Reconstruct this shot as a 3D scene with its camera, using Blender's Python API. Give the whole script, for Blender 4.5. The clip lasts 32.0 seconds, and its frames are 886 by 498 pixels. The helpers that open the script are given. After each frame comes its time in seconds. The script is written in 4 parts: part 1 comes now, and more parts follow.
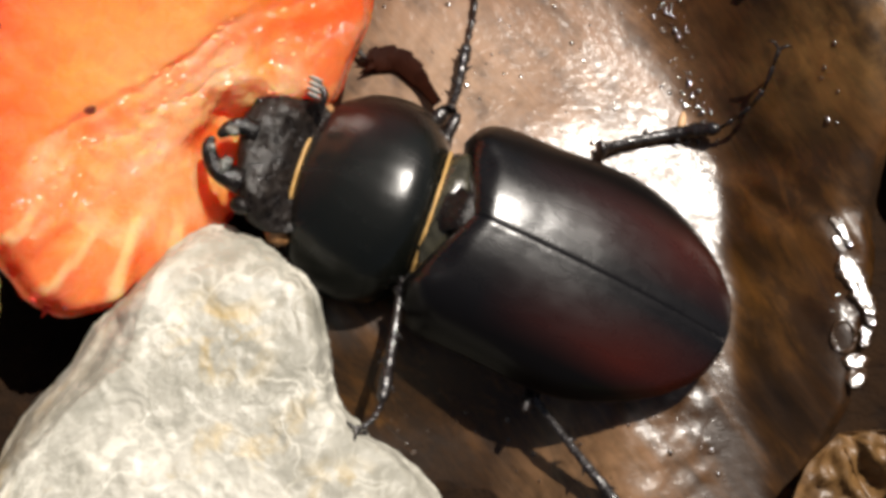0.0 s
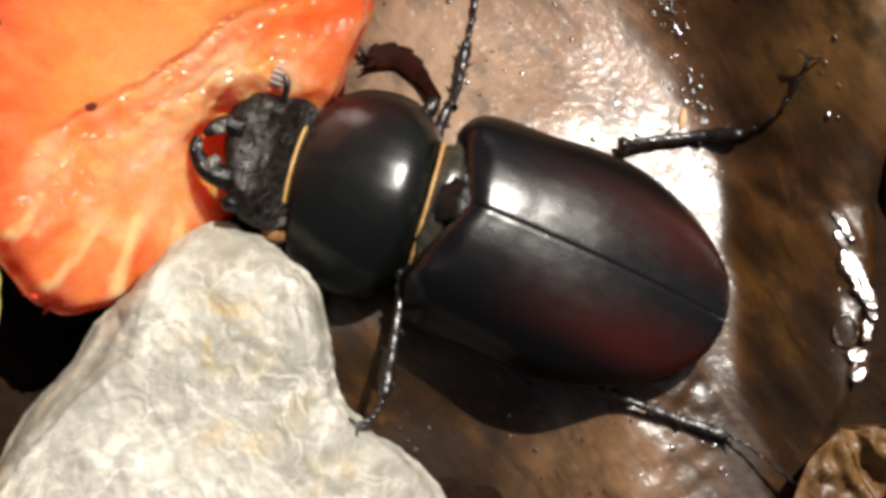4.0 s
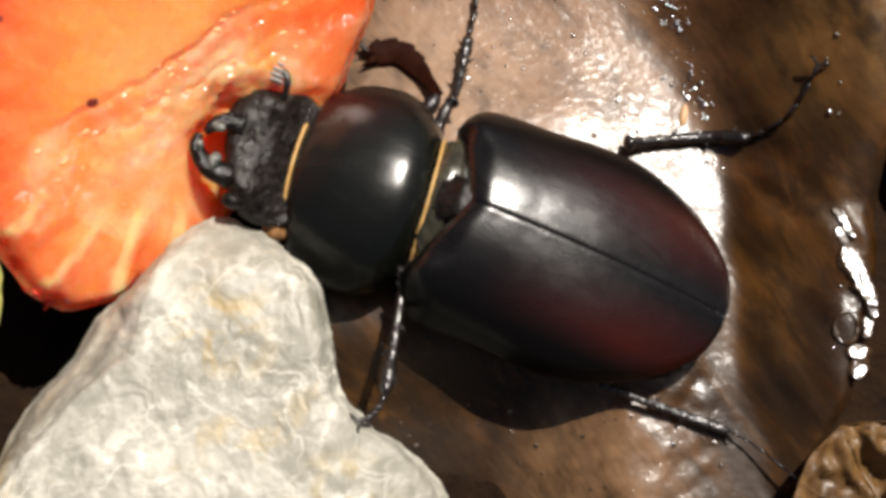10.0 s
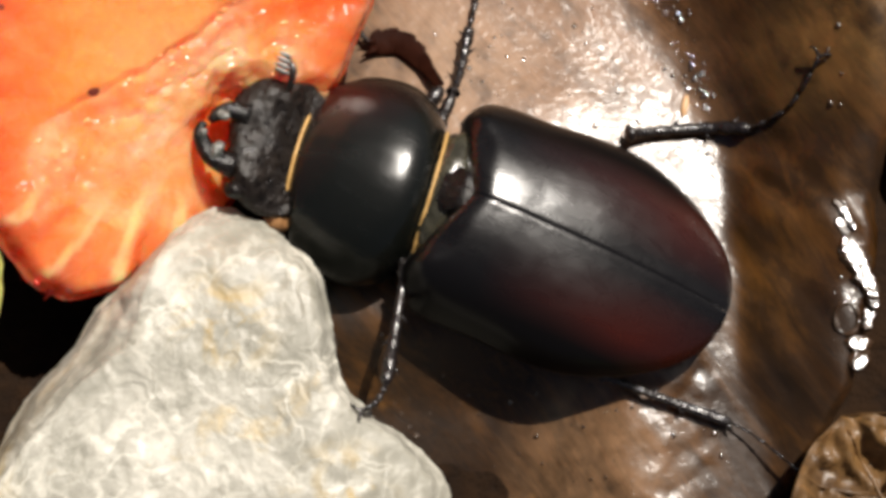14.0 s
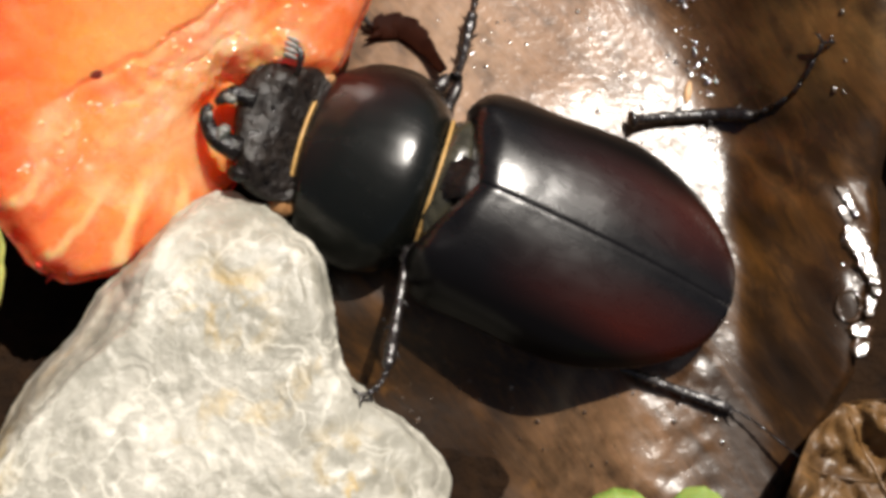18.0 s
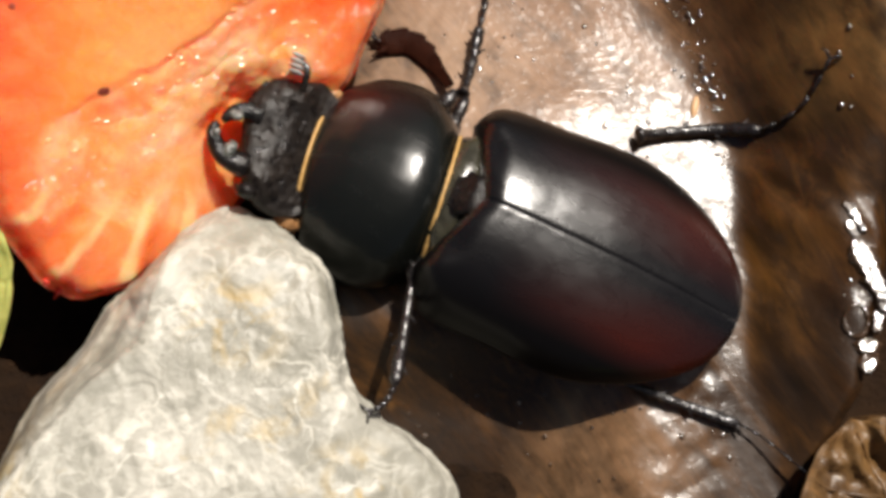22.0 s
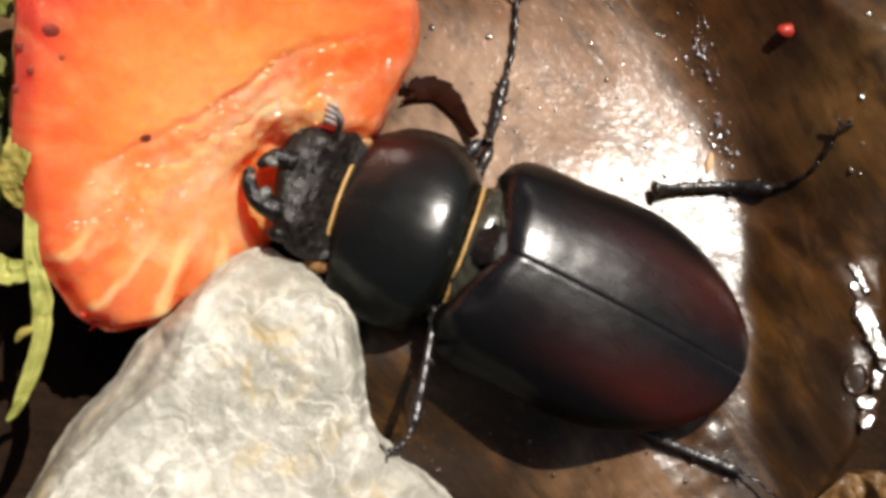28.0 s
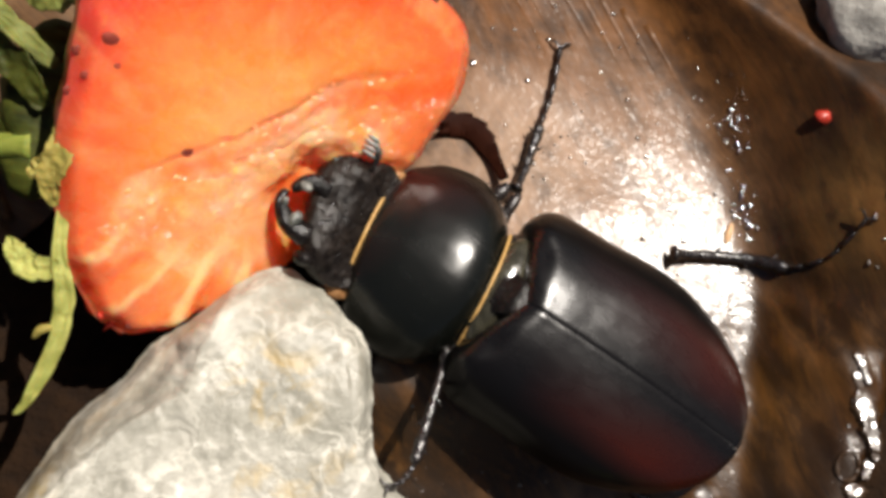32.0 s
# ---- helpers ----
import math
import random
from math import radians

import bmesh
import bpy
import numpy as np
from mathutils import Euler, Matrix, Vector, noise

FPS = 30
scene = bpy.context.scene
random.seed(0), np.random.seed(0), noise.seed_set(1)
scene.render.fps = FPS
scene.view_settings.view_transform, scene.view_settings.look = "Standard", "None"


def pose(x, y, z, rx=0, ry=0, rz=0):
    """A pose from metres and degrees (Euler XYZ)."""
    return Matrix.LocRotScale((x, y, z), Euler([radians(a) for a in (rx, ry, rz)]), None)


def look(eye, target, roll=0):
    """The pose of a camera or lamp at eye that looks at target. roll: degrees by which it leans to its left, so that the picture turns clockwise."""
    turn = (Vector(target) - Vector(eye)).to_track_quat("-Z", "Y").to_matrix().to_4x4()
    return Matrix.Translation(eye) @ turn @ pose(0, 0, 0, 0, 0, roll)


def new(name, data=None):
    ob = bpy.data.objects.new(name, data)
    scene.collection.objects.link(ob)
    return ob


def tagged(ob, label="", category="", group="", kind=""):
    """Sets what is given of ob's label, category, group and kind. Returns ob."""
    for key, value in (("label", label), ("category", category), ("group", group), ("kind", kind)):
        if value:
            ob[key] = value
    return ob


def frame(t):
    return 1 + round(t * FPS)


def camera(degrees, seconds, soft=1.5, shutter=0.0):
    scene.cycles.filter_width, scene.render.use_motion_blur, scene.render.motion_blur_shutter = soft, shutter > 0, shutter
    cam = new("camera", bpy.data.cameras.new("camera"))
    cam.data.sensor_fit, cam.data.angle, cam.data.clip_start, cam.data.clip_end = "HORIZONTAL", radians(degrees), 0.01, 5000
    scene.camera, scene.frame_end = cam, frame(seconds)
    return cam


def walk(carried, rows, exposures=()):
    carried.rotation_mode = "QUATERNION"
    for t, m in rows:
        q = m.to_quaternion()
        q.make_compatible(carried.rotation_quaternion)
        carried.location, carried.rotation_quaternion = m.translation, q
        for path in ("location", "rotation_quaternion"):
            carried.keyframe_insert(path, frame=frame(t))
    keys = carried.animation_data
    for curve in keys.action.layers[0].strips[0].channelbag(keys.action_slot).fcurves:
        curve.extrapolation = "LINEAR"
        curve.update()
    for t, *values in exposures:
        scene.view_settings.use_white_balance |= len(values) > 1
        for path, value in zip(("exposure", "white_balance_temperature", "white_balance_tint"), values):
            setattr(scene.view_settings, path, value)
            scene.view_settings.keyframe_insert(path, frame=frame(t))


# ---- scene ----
cam = camera(30, 32.0, soft=4.0)
MM = 0.001
PATH = [  # seconds, place in millimetres, turn in degrees
    (0, 0.47, -21.79, 112.06, 11.716, -0.032, 0.120),
    (0.5, 0.53, -21.47, 112.21, 11.533, 0.047, 0.137),
    (1, 0.11, -21.67, 112.13, 11.556, -0.175, 0.115),
    (1.5, 0.34, -21.68, 112.02, 11.565, -0.089, 0.137),
    (2, 0.28, -21.57, 112.08, 11.512, -0.108, 0.085),
    (2.5, 0.29, -21.80, 112.06, 11.506, -0.193, 0.043),
    (3, 0.25, -22.14, 112.07, 11.756, -0.159, -0.052),
    (3.5, 0.30, -22.75, 111.84, 12.068, -0.070, -0.092),
    (5.5, 0.75, -22.25, 112.05, 11.966, 0.231, -0.085),
    (6, 0.30, -22.53, 111.89, 12.049, -0.007, -0.119),
    (6.5, 0.69, -22.26, 112.03, 11.779, 0.157, -0.020),
    (7, 0.47, -22.58, 111.95, 11.955, 0.008, -0.081),
    (7.5, 0.35, -22.73, 111.83, 12.017, -0.023, -0.086),
    (8, 0.26, -22.69, 111.99, 11.968, 0.014, 0.009),
    (8.5, 0.06, -22.50, 111.96, 11.915, -0.103, -0.068),
    (9, -0.04, -22.43, 111.94, 11.811, -0.140, -0.043),
    (9.5, 0.15, -22.74, 111.85, 12.008, 0.007, -0.013),
    (10, 0.10, -22.20, 111.99, 11.667, -0.107, -0.043),
    (10.5, -0.12, -22.61, 111.92, 12.024, -0.169, -0.066),
    (11, -0.12, -22.29, 112.04, 11.857, -0.137, -0.070),
    (11.5, -0.28, -22.32, 112.00, 11.994, -0.178, -0.114),
    (12, 0.40, -22.34, 111.99, 11.956, 0.190, -0.015),
    (12.5, 0.25, -22.49, 112.04, 12.056, 0.112, -0.043),
    (13, 0.00, -22.53, 112.00, 11.999, -0.000, -0.000),
    (13.5, -0.10, -22.33, 112.00, 11.580, -0.109, 0.059),
    (14, -0.31, -22.37, 111.87, 11.428, -0.311, 0.036),
    (14.5, -0.04, -22.71, 111.86, 11.767, -0.113, 0.077),
    (16.5, -0.25, -22.90, 111.81, 11.431, -0.122, 0.305),
    (17, -0.56, -22.81, 111.83, 11.225, -0.413, 0.222),
    (17.5, -0.39, -22.58, 111.85, 11.034, -0.345, 0.312),
    (18, -0.50, -22.48, 111.80, 10.969, -0.396, 0.332),
    (18.5, -0.45, -21.92, 111.97, 11.165, -0.271, 0.215),
    (19, -0.45, -22.23, 111.97, 11.384, -0.201, 0.213),
    (19.5, -0.49, -21.96, 111.94, 11.337, -0.171, 0.158),
    (20, -0.06, -21.72, 112.06, 11.491, 0.096, 0.218),
    (20.5, -0.14, -21.74, 112.15, 11.765, 0.156, 0.199),
    (21, -0.18, -22.01, 112.04, 11.530, 0.016, 0.228),
    (21.5, -0.39, -21.96, 111.91, 11.215, -0.185, 0.249),
    (22, -0.51, -21.88, 111.95, 11.186, -0.146, 0.325),
    (22.5, -0.69, -21.98, 112.01, 11.657, -0.136, 0.223),
    (23, -0.62, -22.01, 112.06, 11.489, -0.117, 0.298),
    (23.5, -0.50, -21.86, 112.00, 11.131, -0.251, 0.290),
    (24, -0.41, -21.45, 112.07, 11.031, -0.259, 0.263),
    (24.5, -0.75, -21.45, 112.16, 11.454, -0.197, 0.205),
    (25, -1.07, -21.17, 112.24, 11.036, -0.242, 0.116),
    (25.5, -1.19, -20.87, 112.53, 10.579, 0.270, -0.104),
    (27.5, -1.39, -19.27, 116.04, 10.443, -0.162, 0.903),
    (28, -2.28, -17.42, 117.53, 9.995, -0.605, 2.338),
    (28.5, -5.69, -16.46, 117.94, 9.678, -1.604, 4.191),
    (29, -8.67, -14.68, 117.36, 9.546, -2.295, 4.845),
    (29.5, -11.28, -14.98, 115.33, 9.743, -2.379, 3.593),
    (30, -13.06, -12.61, 114.47, 9.272, -2.547, 2.163),
    (30.5, -12.29, -10.55, 113.85, 8.743, -2.513, 1.879),
    (31, -11.12, -11.99, 114.26, 8.340, -3.057, 4.378),
    (31.5, -9.10, -11.81, 117.00, 8.047, -3.941, 7.417),
    (32, -9.43, -11.39, 119.21, 7.659, -4.136, 8.983),
]
walk(cam, [(t, pose(x * MM, y * MM, z * MM, rx, ry, rz)) for t, x, y, z, rx, ry, rz in PATH],
     exposures=[(0, 0.50, 6550, 12), (32, 0.50, 6550, 12)])

# ---- light: a clear sky and a high sun beyond the leaf ----
SUN_AZ, SUN_EL = 36.0, 63.0      # degrees, azimuth from +y towards +x
sun_way = Vector((math.sin(radians(SUN_AZ)) * math.cos(radians(SUN_EL)),
                  math.cos(radians(SUN_AZ)) * math.cos(radians(SUN_EL)), math.sin(radians(SUN_EL))))
world = bpy.data.worlds.new("sky")
scene.world = world
world.use_nodes = True
wn = world.node_tree.nodes
sky = wn.new("ShaderNodeTexSky")
sky.sky_type, sky.sun_disc = "NISHITA", False
sky.sun_elevation, sky.sun_rotation = radians(SUN_EL), radians(SUN_AZ)
sky.air_density, sky.dust_density, sky.ozone_density = 0.7, 4.0, 0.3
wn["Background"].inputs["Strength"].default_value = 0.026
world.node_tree.links.new(sky.outputs["Color"], wn["Background"].inputs["Color"])
sun = new("sun", bpy.data.lights.new("sun", "SUN"))
sun.data.energy, sun.data.angle, sun.data.color = 5.0, radians(0.6), (1.0, 0.95, 0.86)
sun.matrix_world = look(sun_way * 2, (0, 0, 0))


# ---- materials ----
def material(name):
    m = bpy.data.materials.new(name)
    m.use_nodes = True
    return m, m.node_tree.nodes, m.node_tree.links, m.node_tree.nodes["Principled BSDF"]


def coords(nodes, links, scale=(1, 1, 1), turn=(0, 0, 0), source="Object"):
    tc, mp = nodes.new("ShaderNodeTexCoord"), nodes.new("ShaderNodeMapping")
    mp.inputs["Scale"].default_value = scale
    mp.inputs["Rotation"].default_value = [radians(a) for a in turn]
    links.new(tc.outputs[source], mp.inputs["Vector"])
    return mp.outputs["Vector"]


def noise_tex(nodes, links, vec, scale, detail=4.0, rough=0.6, warp=0.0):
    n = nodes.new("ShaderNodeTexNoise")
    n.inputs["Scale"].default_value, n.inputs["Detail"].default_value = scale, detail
    n.inputs["Roughness"].default_value, n.inputs["Distortion"].default_value = rough, warp
    links.new(vec, n.inputs["Vector"])
    return n.outputs["Fac"]


def ramp(nodes, links, fac, stops):
    r = nodes.new("ShaderNodeValToRGB")
    els = r.color_ramp.elements
    while len(els) < len(stops):
        els.new(0.5)
    for e, (at, colour) in zip(els, stops):
        e.position = at
        e.color = (*colour, 1) if len(colour) == 3 else colour
    links.new(fac, r.inputs["Fac"])
    return r.outputs["Color"]


def mixed(nodes, links, fac, a, b, kind="MIX"):
    m = nodes.new("ShaderNodeMix")
    m.data_type, m.blend_type = "RGBA", kind
    if isinstance(fac, float):
        m.inputs[0].default_value = fac
    else:
        links.new(fac, m.inputs[0])
    for socket, v in ((6, a), (7, b)):
        if isinstance(v, tuple):
            m.inputs[socket].default_value = (*v, 1)
        else:
            links.new(v, m.inputs[socket])
    return m.outputs[2]


def bump(nodes, links, bsdf, height, metres, strength=1.0, after=None):
    b = nodes.new("ShaderNodeBump")
    b.inputs["Distance"].default_value, b.inputs["Strength"].default_value = metres, strength
    links.new(height, b.inputs["Height"])
    if after is not None:
        links.new(after, b.inputs["Normal"])
    links.new(b.outputs["Normal"], bsdf.inputs["Normal"])
    return b.outputs["Normal"]


def g(v):
    return (v, v, v)


def plain(name, low, high, rough=0.5, grain=900, relief=0.00003, coat=0.0, rough_span=0.12, second=150, spec=0.5):
    """A surface that wanders between two colours, with a fine grain in relief and in gloss."""
    m, n, l, p = material(name)
    vec = coords(n, l)
    fine, wide = noise_tex(n, l, vec, grain), noise_tex(n, l, vec, second)
    both = mixed(n, l, 0.5, fine, wide)
    l.new(ramp(n, l, both, [(0.35, low), (0.65, high)]), p.inputs["Base Color"])
    l.new(ramp(n, l, fine, [(0.3, g(max(0.02, rough - rough_span))), (0.7, g(min(1, rough + rough_span)))]), p.inputs["Roughness"])
    p.inputs["Coat Weight"].default_value = coat
    p.inputs["Coat Roughness"].default_value = 0.12
    p.inputs["Specular IOR Level"].default_value = spec
    bump(n, l, p, fine, relief)
    return m


def make_chitin(name, black, red, rough, red_span, lean_by, flank_span, coat):
    """Polished beetle shell: black, turning chestnut by patches along its length and towards the flanks, with fine pores and scuffs."""
    m, n, l, p = material(name)
    vec = coords(n, l)
    sep = n.new("ShaderNodeSeparateXYZ")
    l.new(vec, sep.inputs[0])
    wide, fine = noise_tex(n, l, vec, 110, 2.0), noise_tex(n, l, vec, 9000, 3.0)
    along = n.new("ShaderNodeMapRange")
    along.inputs["From Min"].default_value, along.inputs["From Max"].default_value = red_span
    lean = n.new("ShaderNodeMath")
    lean.operation, lean.inputs[1].default_value = "MULTIPLY_ADD", lean_by
    l.new(sep.outputs["Y"], lean.inputs[0]), l.new(sep.outputs["X"], lean.inputs[2])
    l.new(lean.outputs[0], along.inputs["Value"])
    side = n.new("ShaderNodeMath")
    side.operation = "ABSOLUTE"
    l.new(sep.outputs["Y"], side.inputs[0])
    flank = n.new("ShaderNodeMapRange")
    flank.inputs["From Min"].default_value, flank.inputs["From Max"].default_value = flank_span
    l.new(side.outputs[0], flank.inputs["Value"])
    amount = n.new("ShaderNodeMath")
    amount.operation = "MULTIPLY"
    l.new(along.outputs[0], amount.inputs[0]), l.new(flank.outputs[0], amount.inputs[1])
    patchy = n.new("ShaderNodeMath")
    patchy.operation = "MULTIPLY"
    l.new(amount.outputs[0], patchy.inputs[0]), l.new(ramp(n, l, wide, [(0.25, g(0.45)), (0.7, g(1.0))]), patchy.inputs[1])
    margin = n.new("ShaderNodeMapRange")
    margin.inputs["From Min"].default_value, margin.inputs["From Max"].default_value = 0.0046, 0.0064
    l.new(side.outputs[0], margin.inputs["Value"])
    reddened = mixed(n, l, patchy.outputs[0], black, red)
    l.new(mixed(n, l, margin.outputs[0], reddened, black), p.inputs["Base Color"])
    scuff = noise_tex(n, l, coords(n, l, (0.35, 1, 1)), 700, 5, 0.7, 0.6)
    polish = ramp(n, l, scuff, [(0.3, g(rough - 0.03)), (0.7, g(rough + 0.06))])
    l.new(mixed(n, l, margin.outputs[0], polish, g(rough + 0.05)), p.inputs["Roughness"])
    p.inputs["Coat Weight"].default_value, p.inputs["Coat Roughness"].default_value = coat, 0.12
    l.new(mixed(n, l, margin.outputs[0], g(0.47), g(0.09)), p.inputs["Specular IOR Level"])
    pores = n.new("ShaderNodeTexVoronoi")
    pores.inputs["Scale"].default_value = 1500
    l.new(vec, pores.inputs["Vector"])
    pit = ramp(n, l, pores.outputs["Distance"], [(0.0, g(0)), (0.28, g(1))])
    first = bump(n, l, p, pit, 0.00002, 0.25)
    second = bump(n, l, p, wide, 0.0003, 0.3, first)
    bump(n, l, p, fine, 0.000008, 1.0, second)
    return m


chitin_elytra = make_chitin("elytra_shell", (0.0035, 0.003, 0.003), (0.036, 0.0050, 0.0020), 0.26, (0.0035, 0.0165), 0.10, (0.0008, 0.0046), 0.08)
chitin_pronotum = make_chitin("pronotum_shell", (0.004, 0.0045, 0.0035), (0.036, 0.009, 0.007), 0.235, (-0.0058, -0.0135), -0.62, (0.0, 0.0035), 0.12)
chitin_head = plain("head_shell", (0.002, 0.0015, 0.0015), (0.018, 0.013, 0.010), 0.36, 1700, 0.0002, 0.0, 0.16, 520, 0.28)
chitin_leg = plain("leg_shell", (0.005, 0.004, 0.004), (0.015, 0.011, 0.010), 0.27, 1400, 0.00012, 0.2, 0.1, 300, 0.6)
chitin_jaw = plain("jaw_shell", (0.003, 0.003, 0.003), (0.011, 0.008, 0.007), 0.25, 1200, 0.0003, 0.0, 0.1, 150, 0.26)
tooth_grey = plain("tooth_grey", (0.03, 0.032, 0.028), (0.16, 0.16, 0.14), 0.28, 1600, 0.00016, 0.3, 0.1, 600)
neck_tan = plain("neck_tan", (0.20, 0.09, 0.03), (0.42, 0.22, 0.09), 0.5, 1200, 0.00008)
chitin_brown = plain("brown_shell", (0.007, 0.0022, 0.0015), (0.022, 0.006, 0.003), 0.5, 900, 0.00012, 0.0, 0.1, 250, 0.03)
club_grey = plain("club_grey", (0.20, 0.195, 0.18), (0.55, 0.53, 0.49), 0.35, 1800, 0.00005)
chitin_dull = plain("dull_shell", (0.014, 0.013, 0.008), (0.050, 0.045, 0.028), 0.24, 900, 0.00009, 0.7)
fringe_gold = plain("golden_hair", (0.36, 0.19, 0.05), (0.56, 0.36, 0.13), 0.5, 3000, 0.00004)
flake_tan = plain("tan_flake", (0.40, 0.22, 0.10), (0.60, 0.38, 0.20), 0.5, 800, 0.00005)
seed_dark = plain("dark_seed", (0.10, 0.012, 0.008), (0.26, 0.035, 0.018), 0.6, 1200, 0.00004)
pulp_wet = plain("wet_pulp", (0.95, 0.33, 0.11), (0.96, 0.42, 0.17), 0.28, 900, 0.00004, 1.0, 0.06)
red_bit = plain("red_flesh", (0.28, 0.02, 0.012), (0.42, 0.04, 0.02), 0.35, 900, 0.00005)
soil_dark = plain("dark_soil", (0.006, 0.003, 0.0015), (0.022, 0.011, 0.005), 0.9, 700, 0.0006, 0.0, 0.08, 90, 0.1)


def make_leaf_brown(name, dark, mid, light, gloss, wet, lit_tints=(), wet_spots=(), glow=((0.04, 0.012, 0.002), (0.9, 0.36, 0.07))):
    """A dead leaf: streaked tissue, lit patches painted in where given, cells in relief, and a film of water with small
    beads.
    """
    m, n, l, p = material(name)
    vec = coords(n, l, (1, 1, 1))
    along = n.new("ShaderNodeMapping")
    along.inputs["Scale"].default_value = (1, 0.14, 1)
    l.new(coords(n, l, (1, 1, 1), (0, 0, -38)), along.inputs["Vector"])
    streak_vec = along.outputs["Vector"]
    streak = noise_tex(n, l, streak_vec, 420, 5, 0.65, 0.3)
    wide = noise_tex(n, l, vec, 70, 4, 0.6)
    cells = n.new("ShaderNodeTexVoronoi")
    cells.inputs["Scale"].default_value = 1150
    l.new(vec, cells.inputs["Vector"])
    fine = noise_tex(n, l, vec, 1700, 5, 0.7)
    tone = mixed(n, l, 0.45, streak, wide)
    base = ramp(n, l, tone, [(0.39, dark), (0.54, mid), (0.74, light)])
    spots = ramp(n, l, noise_tex(n, l, vec, 330, 3), [(0.66, g(0)), (0.76, g(0.7))])
    spotted = mixed(n, l, spots, base, light)
    # paler tissue and sunlit patches, painted into the colour and broken by noise
    for (px, py, span), tint in lit_tints:
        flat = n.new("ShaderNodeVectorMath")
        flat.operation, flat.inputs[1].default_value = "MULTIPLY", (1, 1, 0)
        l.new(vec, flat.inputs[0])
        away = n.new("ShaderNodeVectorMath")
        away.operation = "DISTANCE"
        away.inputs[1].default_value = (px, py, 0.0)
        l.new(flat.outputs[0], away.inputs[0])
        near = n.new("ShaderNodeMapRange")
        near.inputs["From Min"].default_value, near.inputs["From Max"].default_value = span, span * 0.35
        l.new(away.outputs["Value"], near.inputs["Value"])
        lit_mottle = mixed(n, l, 1.0, near.outputs[0], ramp(n, l, mixed(n, l, 0.5, noise_tex(n, l, vec, 520, 5, 0.65, 0.4), streak), [(0.38, g(0.2)), (0.60, g(1))]), "MULTIPLY")
        spotted = mixed(n, l, lit_mottle, spotted, tint)
    l.new(spotted, p.inputs["Base Color"])
    through_light = n.new("ShaderNodeBsdfTranslucent")
    l.new(ramp(n, l, streak, [(0.46, glow[0]), (0.68, glow[1])]), through_light.inputs["Color"])
    blend = n.new("ShaderNodeMixShader")
    blend.inputs[0].default_value = 0.3
    l.new(p.outputs[0], blend.inputs[1]), l.new(through_light.outputs[0], blend.inputs[2])
    l.new(blend.outputs[0], n["Material Output"].inputs["Surface"])
    matt = ramp(n, l, noise_tex(n, l, vec, 260, 4), [(0.35, g(gloss)), (0.7, g(gloss + 0.16))])
    if wet_spots:
        soaked = None
        for wx, wy, span in wet_spots:
            level = n.new("ShaderNodeVectorMath")
            level.operation, level.inputs[1].default_value = "MULTIPLY", (1, 1, 0)
            l.new(vec, level.inputs[0])
            reach = n.new("ShaderNodeVectorMath")
            reach.operation, reach.inputs[1].default_value = "DISTANCE", (wx, wy, 0)
            l.new(level.outputs[0], reach.inputs[0])
            close = n.new("ShaderNodeMapRange")
            close.interpolation_type = "SMOOTHSTEP"
            close.inputs["From Min"].default_value, close.inputs["From Max"].default_value = span, span * 0.3
            l.new(reach.outputs["Value"], close.inputs["Value"])
            soaked = close.outputs[0] if soaked is None else mixed(n, l, 1.0, soaked, close.outputs[0], "LIGHTEN")
        matt = mixed(n, l, soaked, g(gloss + 0.26), matt)
    l.new(matt, p.inputs["Roughness"])
    film = ramp(n, l, noise_tex(n, l, vec, 330, 6, 0.72, 0.5), [(0.38, g(wet * 0.3)), (0.58, g(wet))])
    if wet_spots:
        film = mixed(n, l, 1.0, film, ramp(n, l, soaked, [(0.0, g(0.22)), (1.0, g(1))]), "MULTIPLY")
    l.new(film, p.inputs["Coat Weight"])
    p.inputs["Coat Roughness"].default_value = 0.2
    p.inputs["Specular IOR Level"].default_value = 0.5
    first = bump(n, l, p, cells.outputs["Distance"], 0.00004, 0.5)
    second = bump(n, l, p, fine, 0.00006, 0.6, first)
    bump(n, l, p, streak, 0.00013, 0.5, second)
    coat = n.new("ShaderNodeBump")
    coat.inputs["Distance"].default_value, coat.inputs["Strength"].default_value = 0.00009, 1.0
    l.new(noise_tex(n, l, vec, 1700, 3, 0.5, 0.6), coat.inputs["Height"])
    l.new(coat.outputs["Normal"], p.inputs["Coat Normal"])
    return m


# the wet leaf's five tints put sunlit, glaring areas into its base colour
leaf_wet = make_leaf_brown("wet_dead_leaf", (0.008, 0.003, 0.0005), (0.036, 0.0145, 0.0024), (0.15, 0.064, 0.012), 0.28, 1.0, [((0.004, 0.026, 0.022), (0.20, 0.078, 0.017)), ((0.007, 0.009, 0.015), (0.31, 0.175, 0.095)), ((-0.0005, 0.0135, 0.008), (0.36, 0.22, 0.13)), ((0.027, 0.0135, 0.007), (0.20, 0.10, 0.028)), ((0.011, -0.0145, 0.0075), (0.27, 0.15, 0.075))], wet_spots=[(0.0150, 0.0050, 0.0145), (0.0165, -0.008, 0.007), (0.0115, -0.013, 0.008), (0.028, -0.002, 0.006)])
leaf_dry = make_leaf_brown("dry_dead_leaf", (0.06, 0.028, 0.008), (0.19, 0.10, 0.032), (0.40, 0.25, 0.10), 0.5, 0.3)
leaf_litter = make_leaf_brown("damp_litter", (0.05, 0.022, 0.008), (0.15, 0.075, 0.028), (0.28, 0.16, 0.07), 0.5, 0.15)


